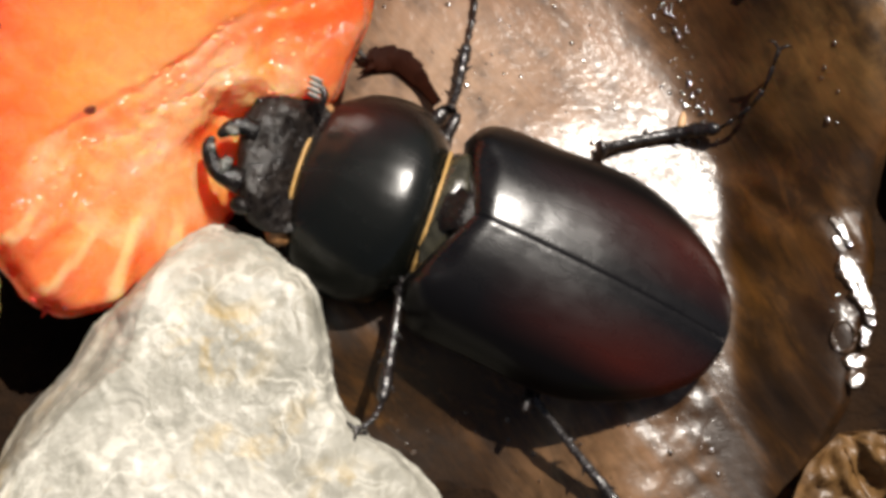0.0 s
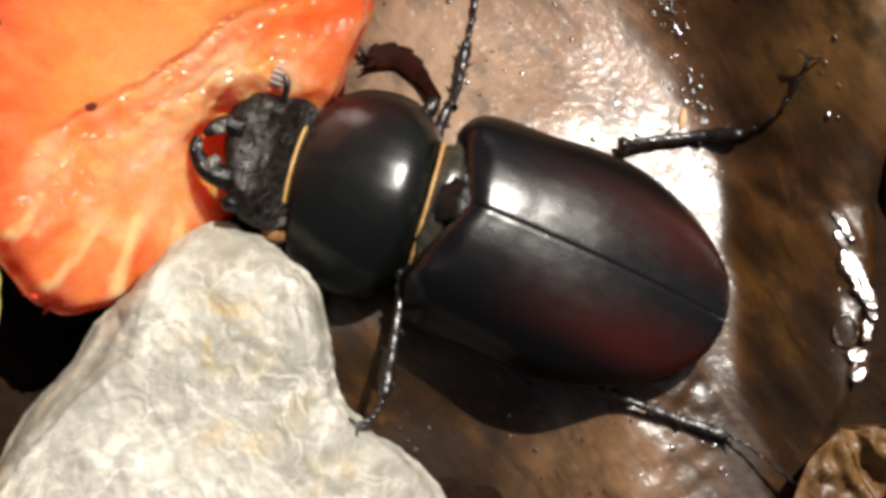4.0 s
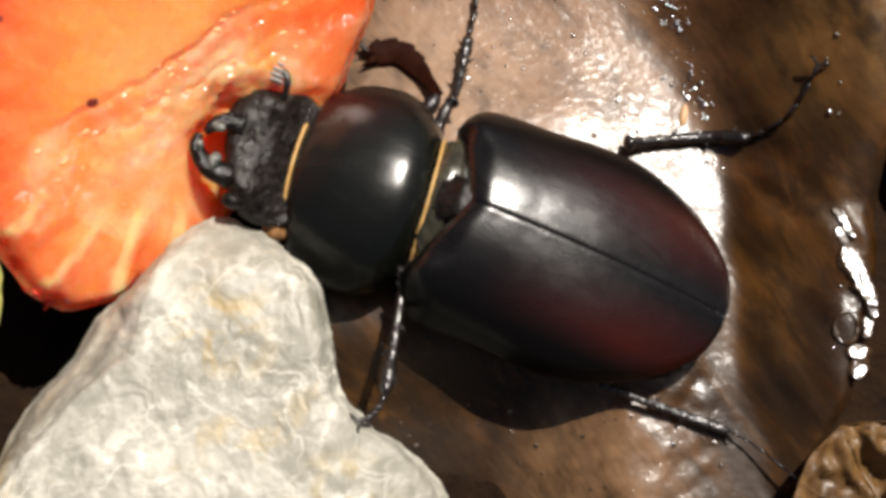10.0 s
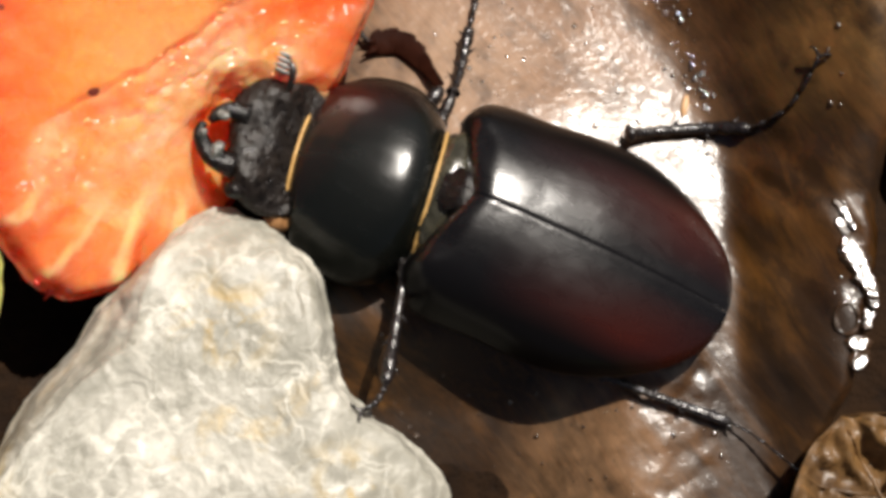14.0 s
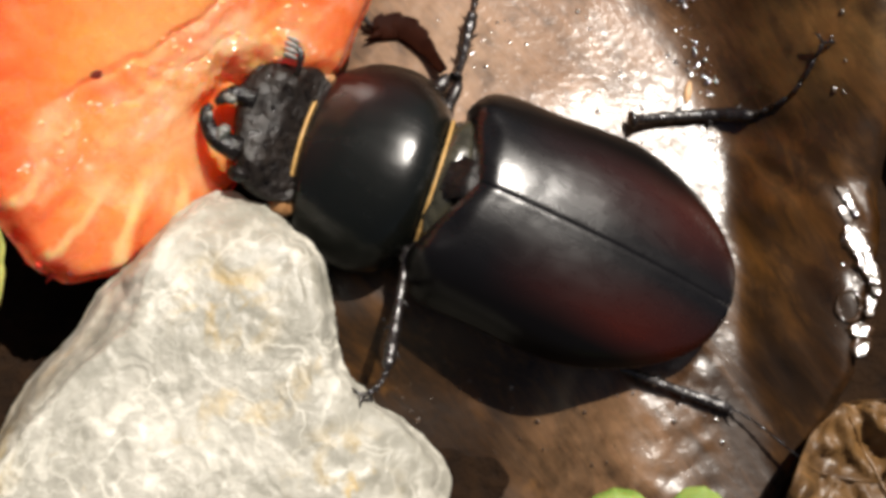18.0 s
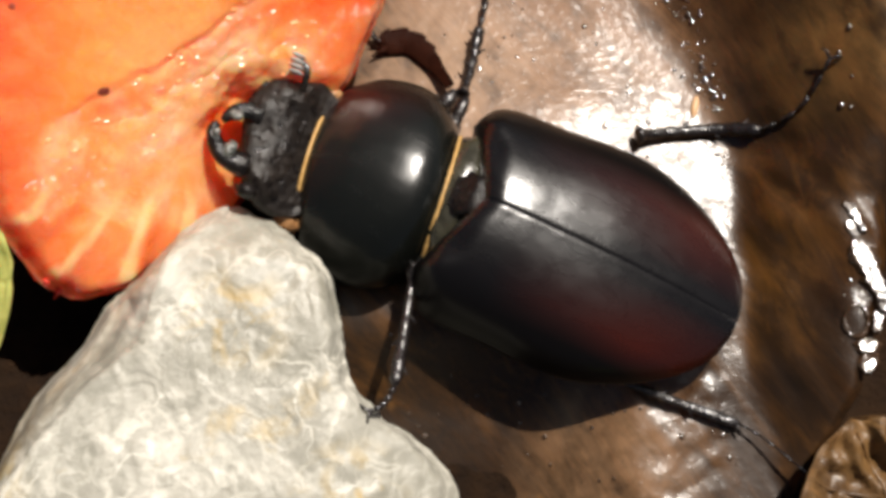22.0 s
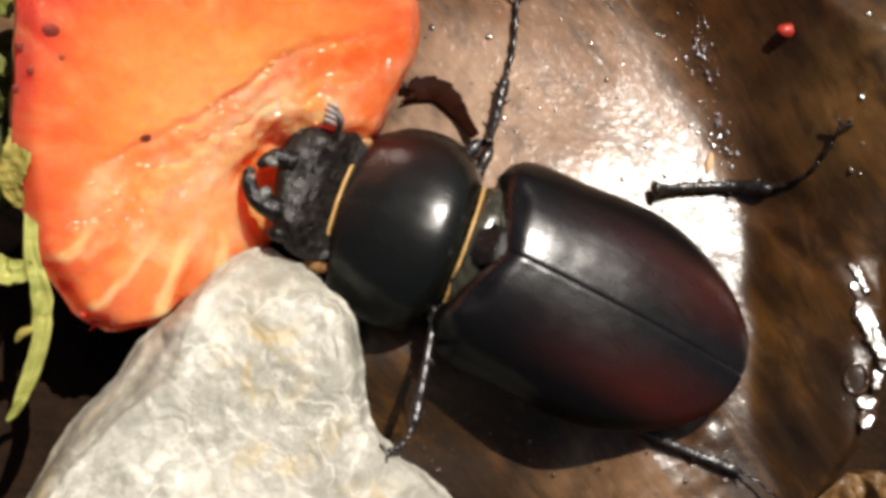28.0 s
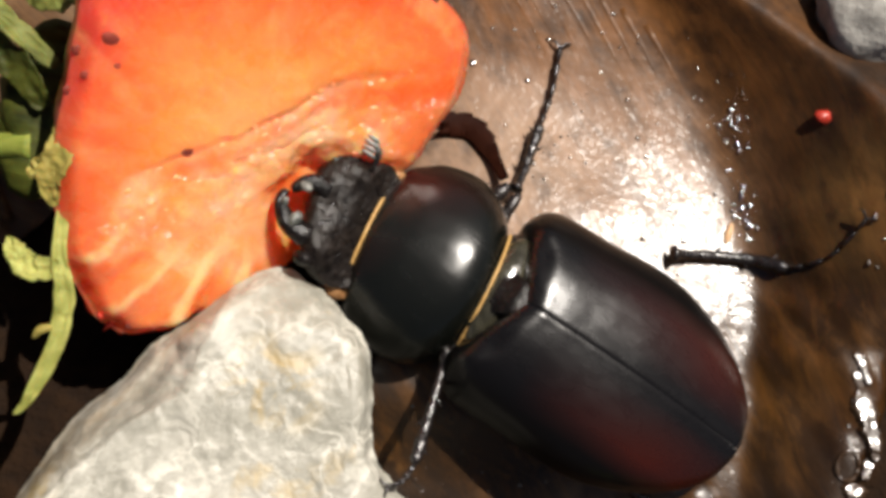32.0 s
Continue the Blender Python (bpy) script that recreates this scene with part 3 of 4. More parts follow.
def make_wet_leaf():
    def fn(u, v):
        y = -32 + 74 * v
        x0 = -13.0 + 1.5 * rough3(y, 0, 0, 8.0)
        x = x0 + (leaf_edge(y) + 0.25 * rough3(y, 3, 0, 2.0) - x0) * u
        lip = smoothstep(0.972, 1.0, u)
        return x, y, leaf_height(x, y) - 0.9 * lip * lip
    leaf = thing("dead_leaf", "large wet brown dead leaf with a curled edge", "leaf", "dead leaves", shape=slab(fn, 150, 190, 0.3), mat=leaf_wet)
    rng = random.Random(7)
    for k in range(12):
        x0, y0 = (-12 + 2.1 * k, 34 - 0.9 * k)
        pts = []
        for i in range(15):
            x, y = x0 + 0.62 * i * 1.3 + 0.25 * rough3(i, k, 0, 3.0), y0 - 0.78 * i * 1.3
            if x < 13.5 and y > -30:
                pts.append((x, y, leaf_height(x, y) - 0.44))
        if len(pts) > 3:
            part("vein", tube(pts, [0.5 - 0.1 * i / len(pts) for i in range(len(pts))], 10), leaf_wet, leaf)
    drops = []
    for k in range(420):
        if k < 170:
            t = rng.random()
            x, y = 15.6 + 5.4 * t + rng.gauss(0, 0.7), 21 - 17 * t + rng.gauss(0, 1.0)
        else:
            x, y = rng.uniform(-4, 27), rng.uniform(-16, 26)
        r = rng.choice((0.06, 0.08, 0.10, 0.13, 0.20))
        if x < 20.0 - 0.25 * max(0.0, y - 8) or x > 25.5 and x < leaf_edge(y) - 1:
            drops.append(blob(x, y, leaf_height(x, y) + r * 0.05, r * rng.uniform(0.8, 1.5), r * rng.uniform(0.8, 1.5), r * 0.2, 8, 5))
    tagged(part("spray", joined(*drops), wet_bead, leaf, "beads of water"), kind="stuff")

    def film(cx, cy, length, width, lean, seed):
        """Water that has run together: its top lies nearly level on the sloping leaf and thins out to a rounded rim."""
        top = leaf_height(cx, cy) + 0.22
        def fn(u, v):
            s, w = (2 * v - 1) * length, (2 * u - 1)
            b = width * (1 - (2 * v - 1) ** 2) ** 0.5 * (1 + 0.8 * rough3(s, seed, 0, 1.3)) + 0.02
            x, y = cx + lean * s + w * b, cy + s
            fade = min(1.0, 2.5 * (1 - abs(w))) * min(1.0, 5 * (1 - abs(2 * v - 1)))
            level = top - 0.02 * (x - cx) - 0.11 * (y - cy) + 0.07 * rough3(x, y, seed, 0.9, 2)
            base = leaf_height(x, y)
            return x, y, base + 0.01 + smoothstep(0, 1, fade) * min(0.9, max(0.08, level - base))
        return slab(fn, 18, 44, 0.05)
    for spec in ((27.6, -1.6, 3.0, 0.85, -0.36, 1), (28.4, -3.4, 1.6, 0.45, -0.1, 2), (28.2, -5.3, 0.9, 0.5, 0.2, 3), (27.5, -6.9, 0.5, 1.1, 0.0, 4), (26.9, 1.6, 1.2, 0.5, -0.5, 6), (27.6, -8.0, 0.8, 0.5, 0.2, 7)):
        part("water_film", film(*spec), film_wet, leaf, "lumpy film of water")
    ring = [(26.8 + 0.75 * math.cos(0.42 * i), -5.3 + 1.05 * math.sin(0.42 * i)) for i in range(16)]
    part("water_rim", tube([(x, y, leaf_height(x, y) + 0.05) for x, y in ring], [0.16 + 0.06 * math.sin(1.7 * i) for i in range(16)], 10), film_wet, leaf, "ring of water")
    return leaf


def litter_leaf(cx, cy, cz, length, width, turn, lean, mat, label, seed, crumple=0.5):
    def fn(u, v):
        s, w = 2 * v - 1, 2 * u - 1
        half = width * (1 - abs(s) ** 2.4) ** 0.7 * (1 + 0.08 * rough3(s * 6, seed, 0, 1.0)) + 0.05
        x, y = w * half, s * length
        z = 0.10 * abs(x) ** 1.3 + crumple * rough3(x, y, seed, 7.0 if crumple < 1 else 2.6) + 0.3 * crumple * rough3(x, y, seed, 1.2) - 0.25 * math.exp(-x * x * 4)
        return x, y, z
    leaf = thing("dead_leaf", label, "leaf", "dead leaves", at=pose(cx * MM, cy * MM, cz * MM, lean[0], lean[1], turn), shape=slab(fn, 48, 80, 0.25), mat=mat)
    rib = [fn(0.5, 0.03 + 0.94 * i / 30) for i in range(31)]
    part("midrib", tube([(x, y, z + 0.12) for x, y, z in rib], [0.45 - 0.3 * i / 30 for i in range(31)], 8), mat, leaf)
    for k in range(4, 26, 3):
        for s in (-1, 1):
            v = 0.03 + 0.94 * k / 30
            path = [fn(0.5 + s * 0.46 * q, min(0.97, v + 0.12 * q)) for q in (0, 0.2, 0.4, 0.6, 0.8, 1.0)]
            part("vein", tube([(x, y, z + 0.03) for x, y, z in path], [0.2, 0.18, 0.16, 0.14, 0.11, 0.06], 6), mat, leaf)
    return leaf


# ---- the stone ----
def make_stone_thing():
    rim = [(0, 9.8), (13.7, 8.3), (31.4, 8.5), (47.4, 10.1), (57.6, 11.4), (67, 11.9), (74.6, 12.6), (84.5, 13.5), (92, 13.9), (98.3, 13.5), (106, 12.5), (113.8, 11.6), (125.2, 11.0),
           (141.9, 11.1), (154.5, 11.0), (173.4, 12.85), (185, 14.1), (215, 19.0), (270, 19.0), (310, 18.5), (337, 15.9), (345, 15.0), (355.6, 11.5), (360, 9.8)]
    ridge = [(-32, -34.0), (-20, -29.5), (-12.6, -24.6), (-8.9, -20.7), (-6.5, -19.2), (-2.0, -17.7), (4, -16.6)]

    def soft(d, k=0.12):
        return (d + math.sqrt(d * d + k * k)) / 2

    def top(x, y):
        main = 9.2 - 0.035 * (x + 14) - 0.05 * soft(y + 6, 1.0) - 0.46 * soft(y + 2.6, 0.8) - 0.11 * soft(-5 - y, 1.0)
        main += 0.25 * math.exp(-((x + 12) ** 2 / 8.0 + (y + 1.0) ** 2 / 5.0))
        d = soft(curve_at(ridge, y) - x + 0.5 * rough3(x, y, 4, 2.5, 3))
        left = 0.72 * d + 0.5 * math.exp(-((d - 2.6) / 0.9) ** 2) - 0.2 * math.exp(-(d / 0.4) ** 2)
        right = 0.42 * soft(x + 7.6 + 0.12 * (y + 8), 0.6)
        # shallow chipped steps across the top
        step = rough3(x * 0.7 + y * 0.4, y * 0.7 - x * 0.4, 11, 2.8, 2)
        chip = 0.07 * (smoothstep(0.02, 0.10, step) + smoothstep(-0.34, -0.26, step))
        return max(1.4, main - left - right + chip)

    def fn(u, v):
        a = 360 * u
        r = curve_at(rim, a) * (1 + 0.012 * rough3(a * 0.2, 2, 0, 1.0))
        ca, sa = math.cos(radians(a)), math.sin(radians(a))
        if v < 0.72:
            q = v / 0.72
            k = q * (1 + 0.0 * q)
            x, y = -14 + ca * r * k, -12 + sa * r * k
            round_off = 1.5 * smoothstep(0.84, 1.0, q) ** 2.2
            z = top(x, y) - round_off
        else:
            q = (v - 0.72) / 0.28
            x, y = -14 + ca * r * (1 - 0.05 * q), -12 + sa * r * (1 - 0.05 * q)
            t = top(-14 + ca * r, -12 + sa * r) - 1.5
            z = t + (-3.4 - t) * q
        n1 = rough3(x, y, z, 4.6, 3)
        n2 = rough3(x, y, z + 9, 1.2, 3)
        n3 = rough3(x, y, z + 3, 0.45, 2)
        return x + 0.12 * n2, y + 0.12 * n2, z + 0.26 * n1 + 0.07 * n2 + 0.02 * n3
    thing("stone", "pale grey limestone with ochre stains and a blunt tip", "stone", shape=net(fn, 300, 150, wrap=True, ends=True), mat=limestone)


# ---- the strawberry ----
FACE_C = Vector((-16.5, 8.0, 11.47))
FACE_N = Vector((0.398, -0.546, 0.737)).normalized()
FACE_X = Vector((0.880, 0.0, -0.475)).normalized()
FACE_Y = FACE_N.cross(FACE_X)
BERRY_RIM = [(-18.7, 9.6), (8, 11.9), (18.5, 12.9), (26.7, 14.1), (34.4, 15.3), (47.9, 16.3), (60.6, 15.8), (90, 14.6), (119.5, 15.0), (147.6, 17.4), (163, 15.3),
             (177.5, 13.9), (207.4, 13.65), (225.7, 14.5), (238.6, 15.2), (252, 16.0), (259.9, 15.3), (283.4, 11.6), (301.2, 10.3), (341.3, 9.6)]

CREASE = [(-11, -4.6), (-7.7, -2.9), (-5.2, -0.72), (-2.45, 1.25), (-0.8, 2.75), (1.1, 4.4), (2.4, 6.0), (4.5, 7.1), (8.0, 8.4), (12, 9.6)]
BODY = pose(0.44 * MM, 2.57 * MM, 3.4 * MM, -3, 0, -21.2)


def berry_rim(a):
    a = a % 360
    return curve_at(BERRY_RIM, a if a < 341.3 else a - 360)


def rib_wave(a, x, y):
    return abs(math.sin(a * 0.16 + 0.9 * rough3(x, y, 6, 4.0, 2)))


def face_point(a, k):
    """A point of the cut: angle in degrees, 0 in the middle to 1 at the skin."""
    r = berry_rim(a) * k
    x, y = r * math.cos(radians(a)), r * math.sin(radians(a))
    # a smooth upper half, a torn crease across with a lobe under it, and wet pulp below
    fold = curve_at(CREASE, x) + 0.35 * rough3(x, y, 3, 2.2, 2)
    line = y - fold
    ends = smoothstep(-8.6, -6.0, x) * smoothstep(10.5, 7.5, x)
    h = ends * (0.16 * smoothstep(-0.3, 0.6, line) * smoothstep(5.0, 0.6, line) - 0.10 * math.exp(-((line + 0.1) / 0.32) ** 2) * (0.7 + 0.9 * rough3(x, y, 14, 1.6, 2)))
    lobe = smoothstep(-5.0, -2.5, x)
    h += 0.12 * lobe * ends * math.exp(-((line + 1.25) / 0.75) ** 2)
    second = line + 2.6 + 0.16 * (x + 4) + 0.5 * rough3(x, y, 12, 1.8, 2)
    h -= 0.08 * lobe * ends * math.exp(-(second / 0.3) ** 2)
    torn = smoothstep(-8.5, -6.5, line) * smoothstep(-1.2, -2.6, line) * smoothstep(-11.5, -8, x)
    h += torn * (0.10 * rough3(x, y, 1, 1.9, 2) + 0.10 * abs(rough3(x, y, 2, 0.9, 1)) + 0.05)
    h -= 0.08 * smoothstep(-1.0, -4.0, line) * math.exp(-((x + 3) ** 2 + (y + 4) ** 2) / 30.0)
    h += 0.16 * rough3(x, y, 8, 3.5, 3) + 0.03 * rough3(x, y, 9, 0.9, 2)
    fan = smoothstep(-6, -10.5, y) * 0.40
    h += fan * (1.2 * rib_wave(a, x, y) + 0.25 * math.sin(a * 0.62))
    # eaten out where the head and the jaws reach in
    w = BODY.inverted() @ ((FACE_C + FACE_X * x + FACE_Y * y) * MM) / MM
    h -= 1.25 * smoothstep(-4.0, 6.5, x)
    for depth, (ax, ay, ar), (bx, by, br) in ((0.5, (-16.0, -3.0, 0.3), (-13.6, -2.2, 2.4)), (0.6, (-15.2, -0.2, 0.5), (-13.0, 0.4, 1.7)), (0.4, (-12.6, -2.6, 3.1), (-9.0, -1.8, 5.2))):
        q = min(1.0, max(0.0, ((w.x - ax) * (bx - ax) + (w.y - ay) * (by - ay)) / ((bx - ax) ** 2 + (by - ay) ** 2)))
        away = math.hypot(w.x - ax - (bx - ax) * q, w.y - ay - (by - ay) * q) - (ar + (br - ar) * q)
        h -= depth * smoothstep(0.7, -0.6, away + 0.2 * rough3(x, y, 4, 1.0, 2))
    h -= 1.3 * smoothstep(0.86, 1.0, k) ** 2
    return FACE_C + FACE_X * x + FACE_Y * y + FACE_N * h


def make_strawberry():
    base = Vector((-20.0, 14.0, 0.0))
    berry = thing("strawberry", "half-eaten orange-red strawberry, cut open and wet", "strawberry", at=Matrix.Translation(base * MM))

    def local(p):
        return tuple(p - base)

    nu, nv = 240, 110
    verts = [local(face_point(360 * i / nu, 0.02 + 0.98 * j / nv)) for j in range(nv + 1) for i in range(nu)]
    uvs = [(i / nu, 0.02 + 0.98 * j / nv) for j in range(nv + 1) for i in range(nu)]
    faces = [(j * nu + i, j * nu + (i + 1) % nu, (j + 1) * nu + (i + 1) % nu, (j + 1) * nu + i) for j in range(nv) for i in range(nu)]
    faces.append(tuple(reversed(range(nu))))
    cut = part("flesh", (verts, faces, uvs), flesh, berry, "wet orange cut flesh")
    red_layer, wet_layer = cut.data.attributes.new("redness", "FLOAT", "POINT"), cut.data.attributes.new("wetness", "FLOAT", "POINT")
    rib_layer = cut.data.attributes.new("rib", "FLOAT", "POINT")
    for i, (u, v) in enumerate(uvs):
        x, y = berry_rim(360 * u) * v * math.cos(2 * math.pi * u), berry_rim(360 * u) * v * math.sin(2 * math.pi * u)
        line = y - curve_at(CREASE, x)
        across = smoothstep(-7.5, -4.5, x)
        rib_layer.data[i].value = 0.8 * smoothstep(-6.0, -9.0, y) * smoothstep(0.9, 0.985, rib_wave(360 * u, x, y)) * smoothstep(1.0, 0.9, v)
        red_layer.data[i].value = across * (0.85 * math.exp(-((line + 1.2) / 0.9) ** 2) + 0.5 * smoothstep(3.0, 9.0, x) * smoothstep(1.0, -2.0, line)) + 0.9 * math.exp(-(((x - 3.2) / 2.2) ** 2 + ((y + 2.0) / 3.0) ** 2))
        wet_layer.data[i].value = smoothstep(-8.5, -6.0, line) * smoothstep(0.6, -0.3, line) * smoothstep(-10.5, -7, x) + 0.5 * smoothstep(4.5, 7.0, y - 0.2 * x) * smoothstep(-9.0, -12.0, x)

    def hull(u, v):
        a = 360 * u
        f = v * 84
        k = math.cos(radians(f)) ** 0.8
        rim = face_point(a, 1.0)
        low = FACE_C - FACE_N * 7.5
        p = low + (rim - low) * k - FACE_N * (8.5 * math.sin(radians(f)))
        p += (p - FACE_C).normalized() * 0.25 * rough3(p.x, p.y, p.z, 2.2, 2)
        p.z = max(p.z, 0.6 + 0.1 * rough3(p.x, p.y, 0, 2.0))
        return local(p)
    part("skin", net(hull, 96, 30, wrap=True, ends="last"), skin, berry, "glossy red outer skin")

    # dark seeds and bites on the cut and along its edge
    for a, k, r in ((163, 0.80, 0.28), (170, 0.93, 0.42), (158, 0.86, 0.55), (166, 0.97, 0.45), (177, 0.985, 0.4), (152, 0.95, 0.5), (187, 0.40, 0.42), (60, 0.97, 0.35), (254, 0.93, 0.3)):
        p = Vector(local(face_point(a, k)))
        verts, faces = blob(0, 0, 0, r, r * 0.8, r * 0.16, 12, 6)
        part("seed", ([tuple(p + FACE_X * q[0] + FACE_Y * q[1] + FACE_N * (q[2] - 0.02)) for q in verts], faces), seed_dark, berry)
    # beads of torn wet pulp along the crease
    rng = random.Random(11)
    for k in range(80):
        x = rng.uniform(-8.5, 8.0)
        y = curve_at(CREASE, x) + (rng.uniform(-0.5, 0.2) if k % 3 == 0 else rng.uniform(-4.5, -1.2) if k % 3 == 1 else rng.uniform(-6.5, -2.0))
        a = math.degrees(math.atan2(y, x))
        p = Vector(local(face_point(a, min(0.95, math.hypot(x, y) / berry_rim(a)))))
        r = rng.choice((0.07, 0.09, 0.12, 0.16))
        verts, faces = blob(0, 0, 0, r * rng.uniform(1.0, 2.3), r, r * 0.7, 14, 8, 0.25, 0.35)
        t = rng.uniform(0.3, 0.9)
        part("pulp_bead", ([tuple(p + FACE_X * (q[0] * math.cos(t) - q[1] * math.sin(t)) + FACE_Y * (q[0] * math.sin(t) + q[1] * math.cos(t)) + FACE_N * (q[2] - 0.03)) for q in verts], faces), pulp_wet, berry)
    for a, length in ((251, 0.9), (246, 0.35)):
        p = face_point(a, 0.97)
        d = (p - FACE_C).normalized()
        part("shred", tube([local(p), local(p + d * length * 0.5), local(p + d * length)], [0.3, 0.16, 0.04], 8), skin, berry)

    # leafy crown at the stalk end
    root = Vector((-31.5, 7.0, 10.0))
    # the core mass takes the darkened green, with its shade put into the colour
    crown = part("crown", blob(*local(root + Vector((0.0, 2.8, -2.8))), 3.9, 6.2, 2.8, 28, 18, 0.18, 2.0), sepal_shaded, berry, "green crown with dried pale sepals")

    def sepal(points, half, mat, twist=0.0, seed=0):
        path = [Vector(p) - base for p in curl_path(points, 26)]

        def fn(u, v):
            i = v * 26
            k = min(int(i), 25)
            p = path[k].lerp(path[k + 1], i - k)
            d = (path[min(k + 1, 26)] - path[max(k - 1, 0)]).normalized()
            side = d.cross(Vector((0, 0, 1))).normalized()
            lift = side.cross(d)
            side = side * math.cos(twist) + lift * math.sin(twist)
            w = 2 * u - 1
            b = half * (math.sin(math.pi * min(1, 0.12 + 0.88 * v)) ** 0.8 + 0.04) * (1 + 0.25 * rough3(v * 9, seed, w > 0, 1.0))
            return tuple(p + side * w * b + lift * (0.25 * abs(w) * b + 0.22 * rough3(v * 8, w * 2, seed, 1.0) + 0.03 * b * math.sin(34 * v - 5 * abs(w))))
        part("sepal", slab(fn, 12, 60, 0.18), mat, crown)

    sepal([(-28.8, 2.9, 12.3), (-28.3, -0.9, 12.0), (-27.65, -2.9, 11.6), (-27.8, -5.9, 10.6), (-29.0, -9.6, 9.6), (-29.9, -10.9, 9.0)], 0.62, sepal_pale, 0.15, 1)
    sepal([(-28.3, -1.1, 12.0), (-29.9, -1.5, 11.8), (-31.2, -0.7, 11.8), (-32.0, 0.3, 11.6)], 0.85, sepal_pale, 0.1, 2)
    sepal([(-28.9, 7.8, 15.6), (-29.1, 5.6, 15.2), (-29.5, 3.9, 14.6), (-29.0, 2.4, 13.6)], 0.95, sepal_dry, -0.2, 3)
    sepal([(-29.0, 5.0, 14.8), (-30.1, 4.6, 14.4), (-31.1, 4.3, 13.8)], 0.75, sepal_dry, 0.1, 9)
    sepal([(-29.0, 18.4, 14.6), (-30.4, 17.3, 14.6), (-31.9, 16.3, 13.9), (-33.5, 15.7, 12.6)], 1.7, sepal_lit, 0.25, 4)
    sepal([(-31.0, 12.0, 11.5), (-33.4, 13.4, 12.6), (-35.3, 14.6, 12.8), (-36.3, 16.0, 12.4), (-36.0, 17.2, 12.6), (-34.6, 16.6, 13.4)], 0.85, sepal_lit, -0.3, 5)
    sepal([(-28.9, 13.5, 18.5), (-28.2, 12.4, 18.8), (-27.5, 11.0, 18.5)], 0.42, sepal_pale, 0.4, 6)
    sepal([(-31.4, 9.2, 10.8), (-33.2, 11.1, 11.6), (-35.4, 12.6, 11.4), (-38.4, 13.9, 10.0)], 1.15, sepal_shaded, 0.55, 7)
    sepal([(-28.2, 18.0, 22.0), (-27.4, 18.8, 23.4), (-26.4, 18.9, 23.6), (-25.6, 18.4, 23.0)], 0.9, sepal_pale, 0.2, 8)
    sepal([(-30.2, 14.5, 10.0), (-31.2, 12.6, 9.6), (-32.2, 10.4, 9.0), (-33.0, 7.6, 8.0)], 2.5, sepal_shaded, 0.1, 10)
    part("burr", joined(limb([local(Vector((-28.2, -5.0, 11.0))), local(Vector((-28.9, -5.3, 11.0))), local(Vector((-29.3, -5.9, 10.8)))], [0.2, 0.32, 0.1], 8)), sepal_dry, crown)
    part("stalk", limb([local(Vector((-32, 6.8, 9))), local(Vector((-36, 6.4, 8))), local(Vector((-42, 5.2, 7.4))), local(Vector((-52, 3.0, 1)))], [1.0, 0.85, 0.8, 0.8], 20), stalk_green, berry, "bright green stalk")
    return berry


# ---- the beetle: x runs back from the base of the wing cases, y to its own flank, z up ----
E_HALF = [(-1.3, 4.6), (-1.0, 5.9), (-0.5, 6.9), (0.4, 7.55), (2, 7.8), (5, 7.85), (8, 8.05), (11, 7.9), (14, 6.95), (16.5, 5.6), (18.3, 4.1), (19.5, 2.5), (20.0, 0.9)]
E_TOP = [(-1.3, 2.0), (-1.15, 3.8), (-0.75, 4.9), (0.0, 5.5), (1.2, 5.82), (2.4, 5.82), (5, 5.52), (8, 5.0), (11, 4.3), (14, 3.3), (17, 2.05), (19, 1.05), (20.0, 0.5)]
P_HALF = [(-10.0, 4.6), (-9.75, 5.4), (-9.2, 6.05), (-7.4, 7.0), (-5.1, 7.27), (-3.2, 6.8), (-1.95, 5.9), (-1.2, 4.9)]
P_TOP = [(-10.0, 3.75), (-9.6, 4.1), (-8.6, 4.5), (-7, 5.0), (-5, 5.36), (-3.6, 5.42), (-2.6, 5.28), (-1.8, 4.85), (-1.2, 4.1)]



def leg_claws(tip, d, length=0.9):
    t, d = Vector(tip), Vector(d).normalized()
    side = d.cross(Vector((0, 0, 1))).normalized()
    return joined(*[limb([t, t + d * length * 0.45 + side * s * length * 0.55, t + d * length * 0.55 + side * s * length * 0.95 - Vector((0, 0, 0.35))], [0.13, 0.10, 0.03], 8, seg=6) for s in (-1, 1)])


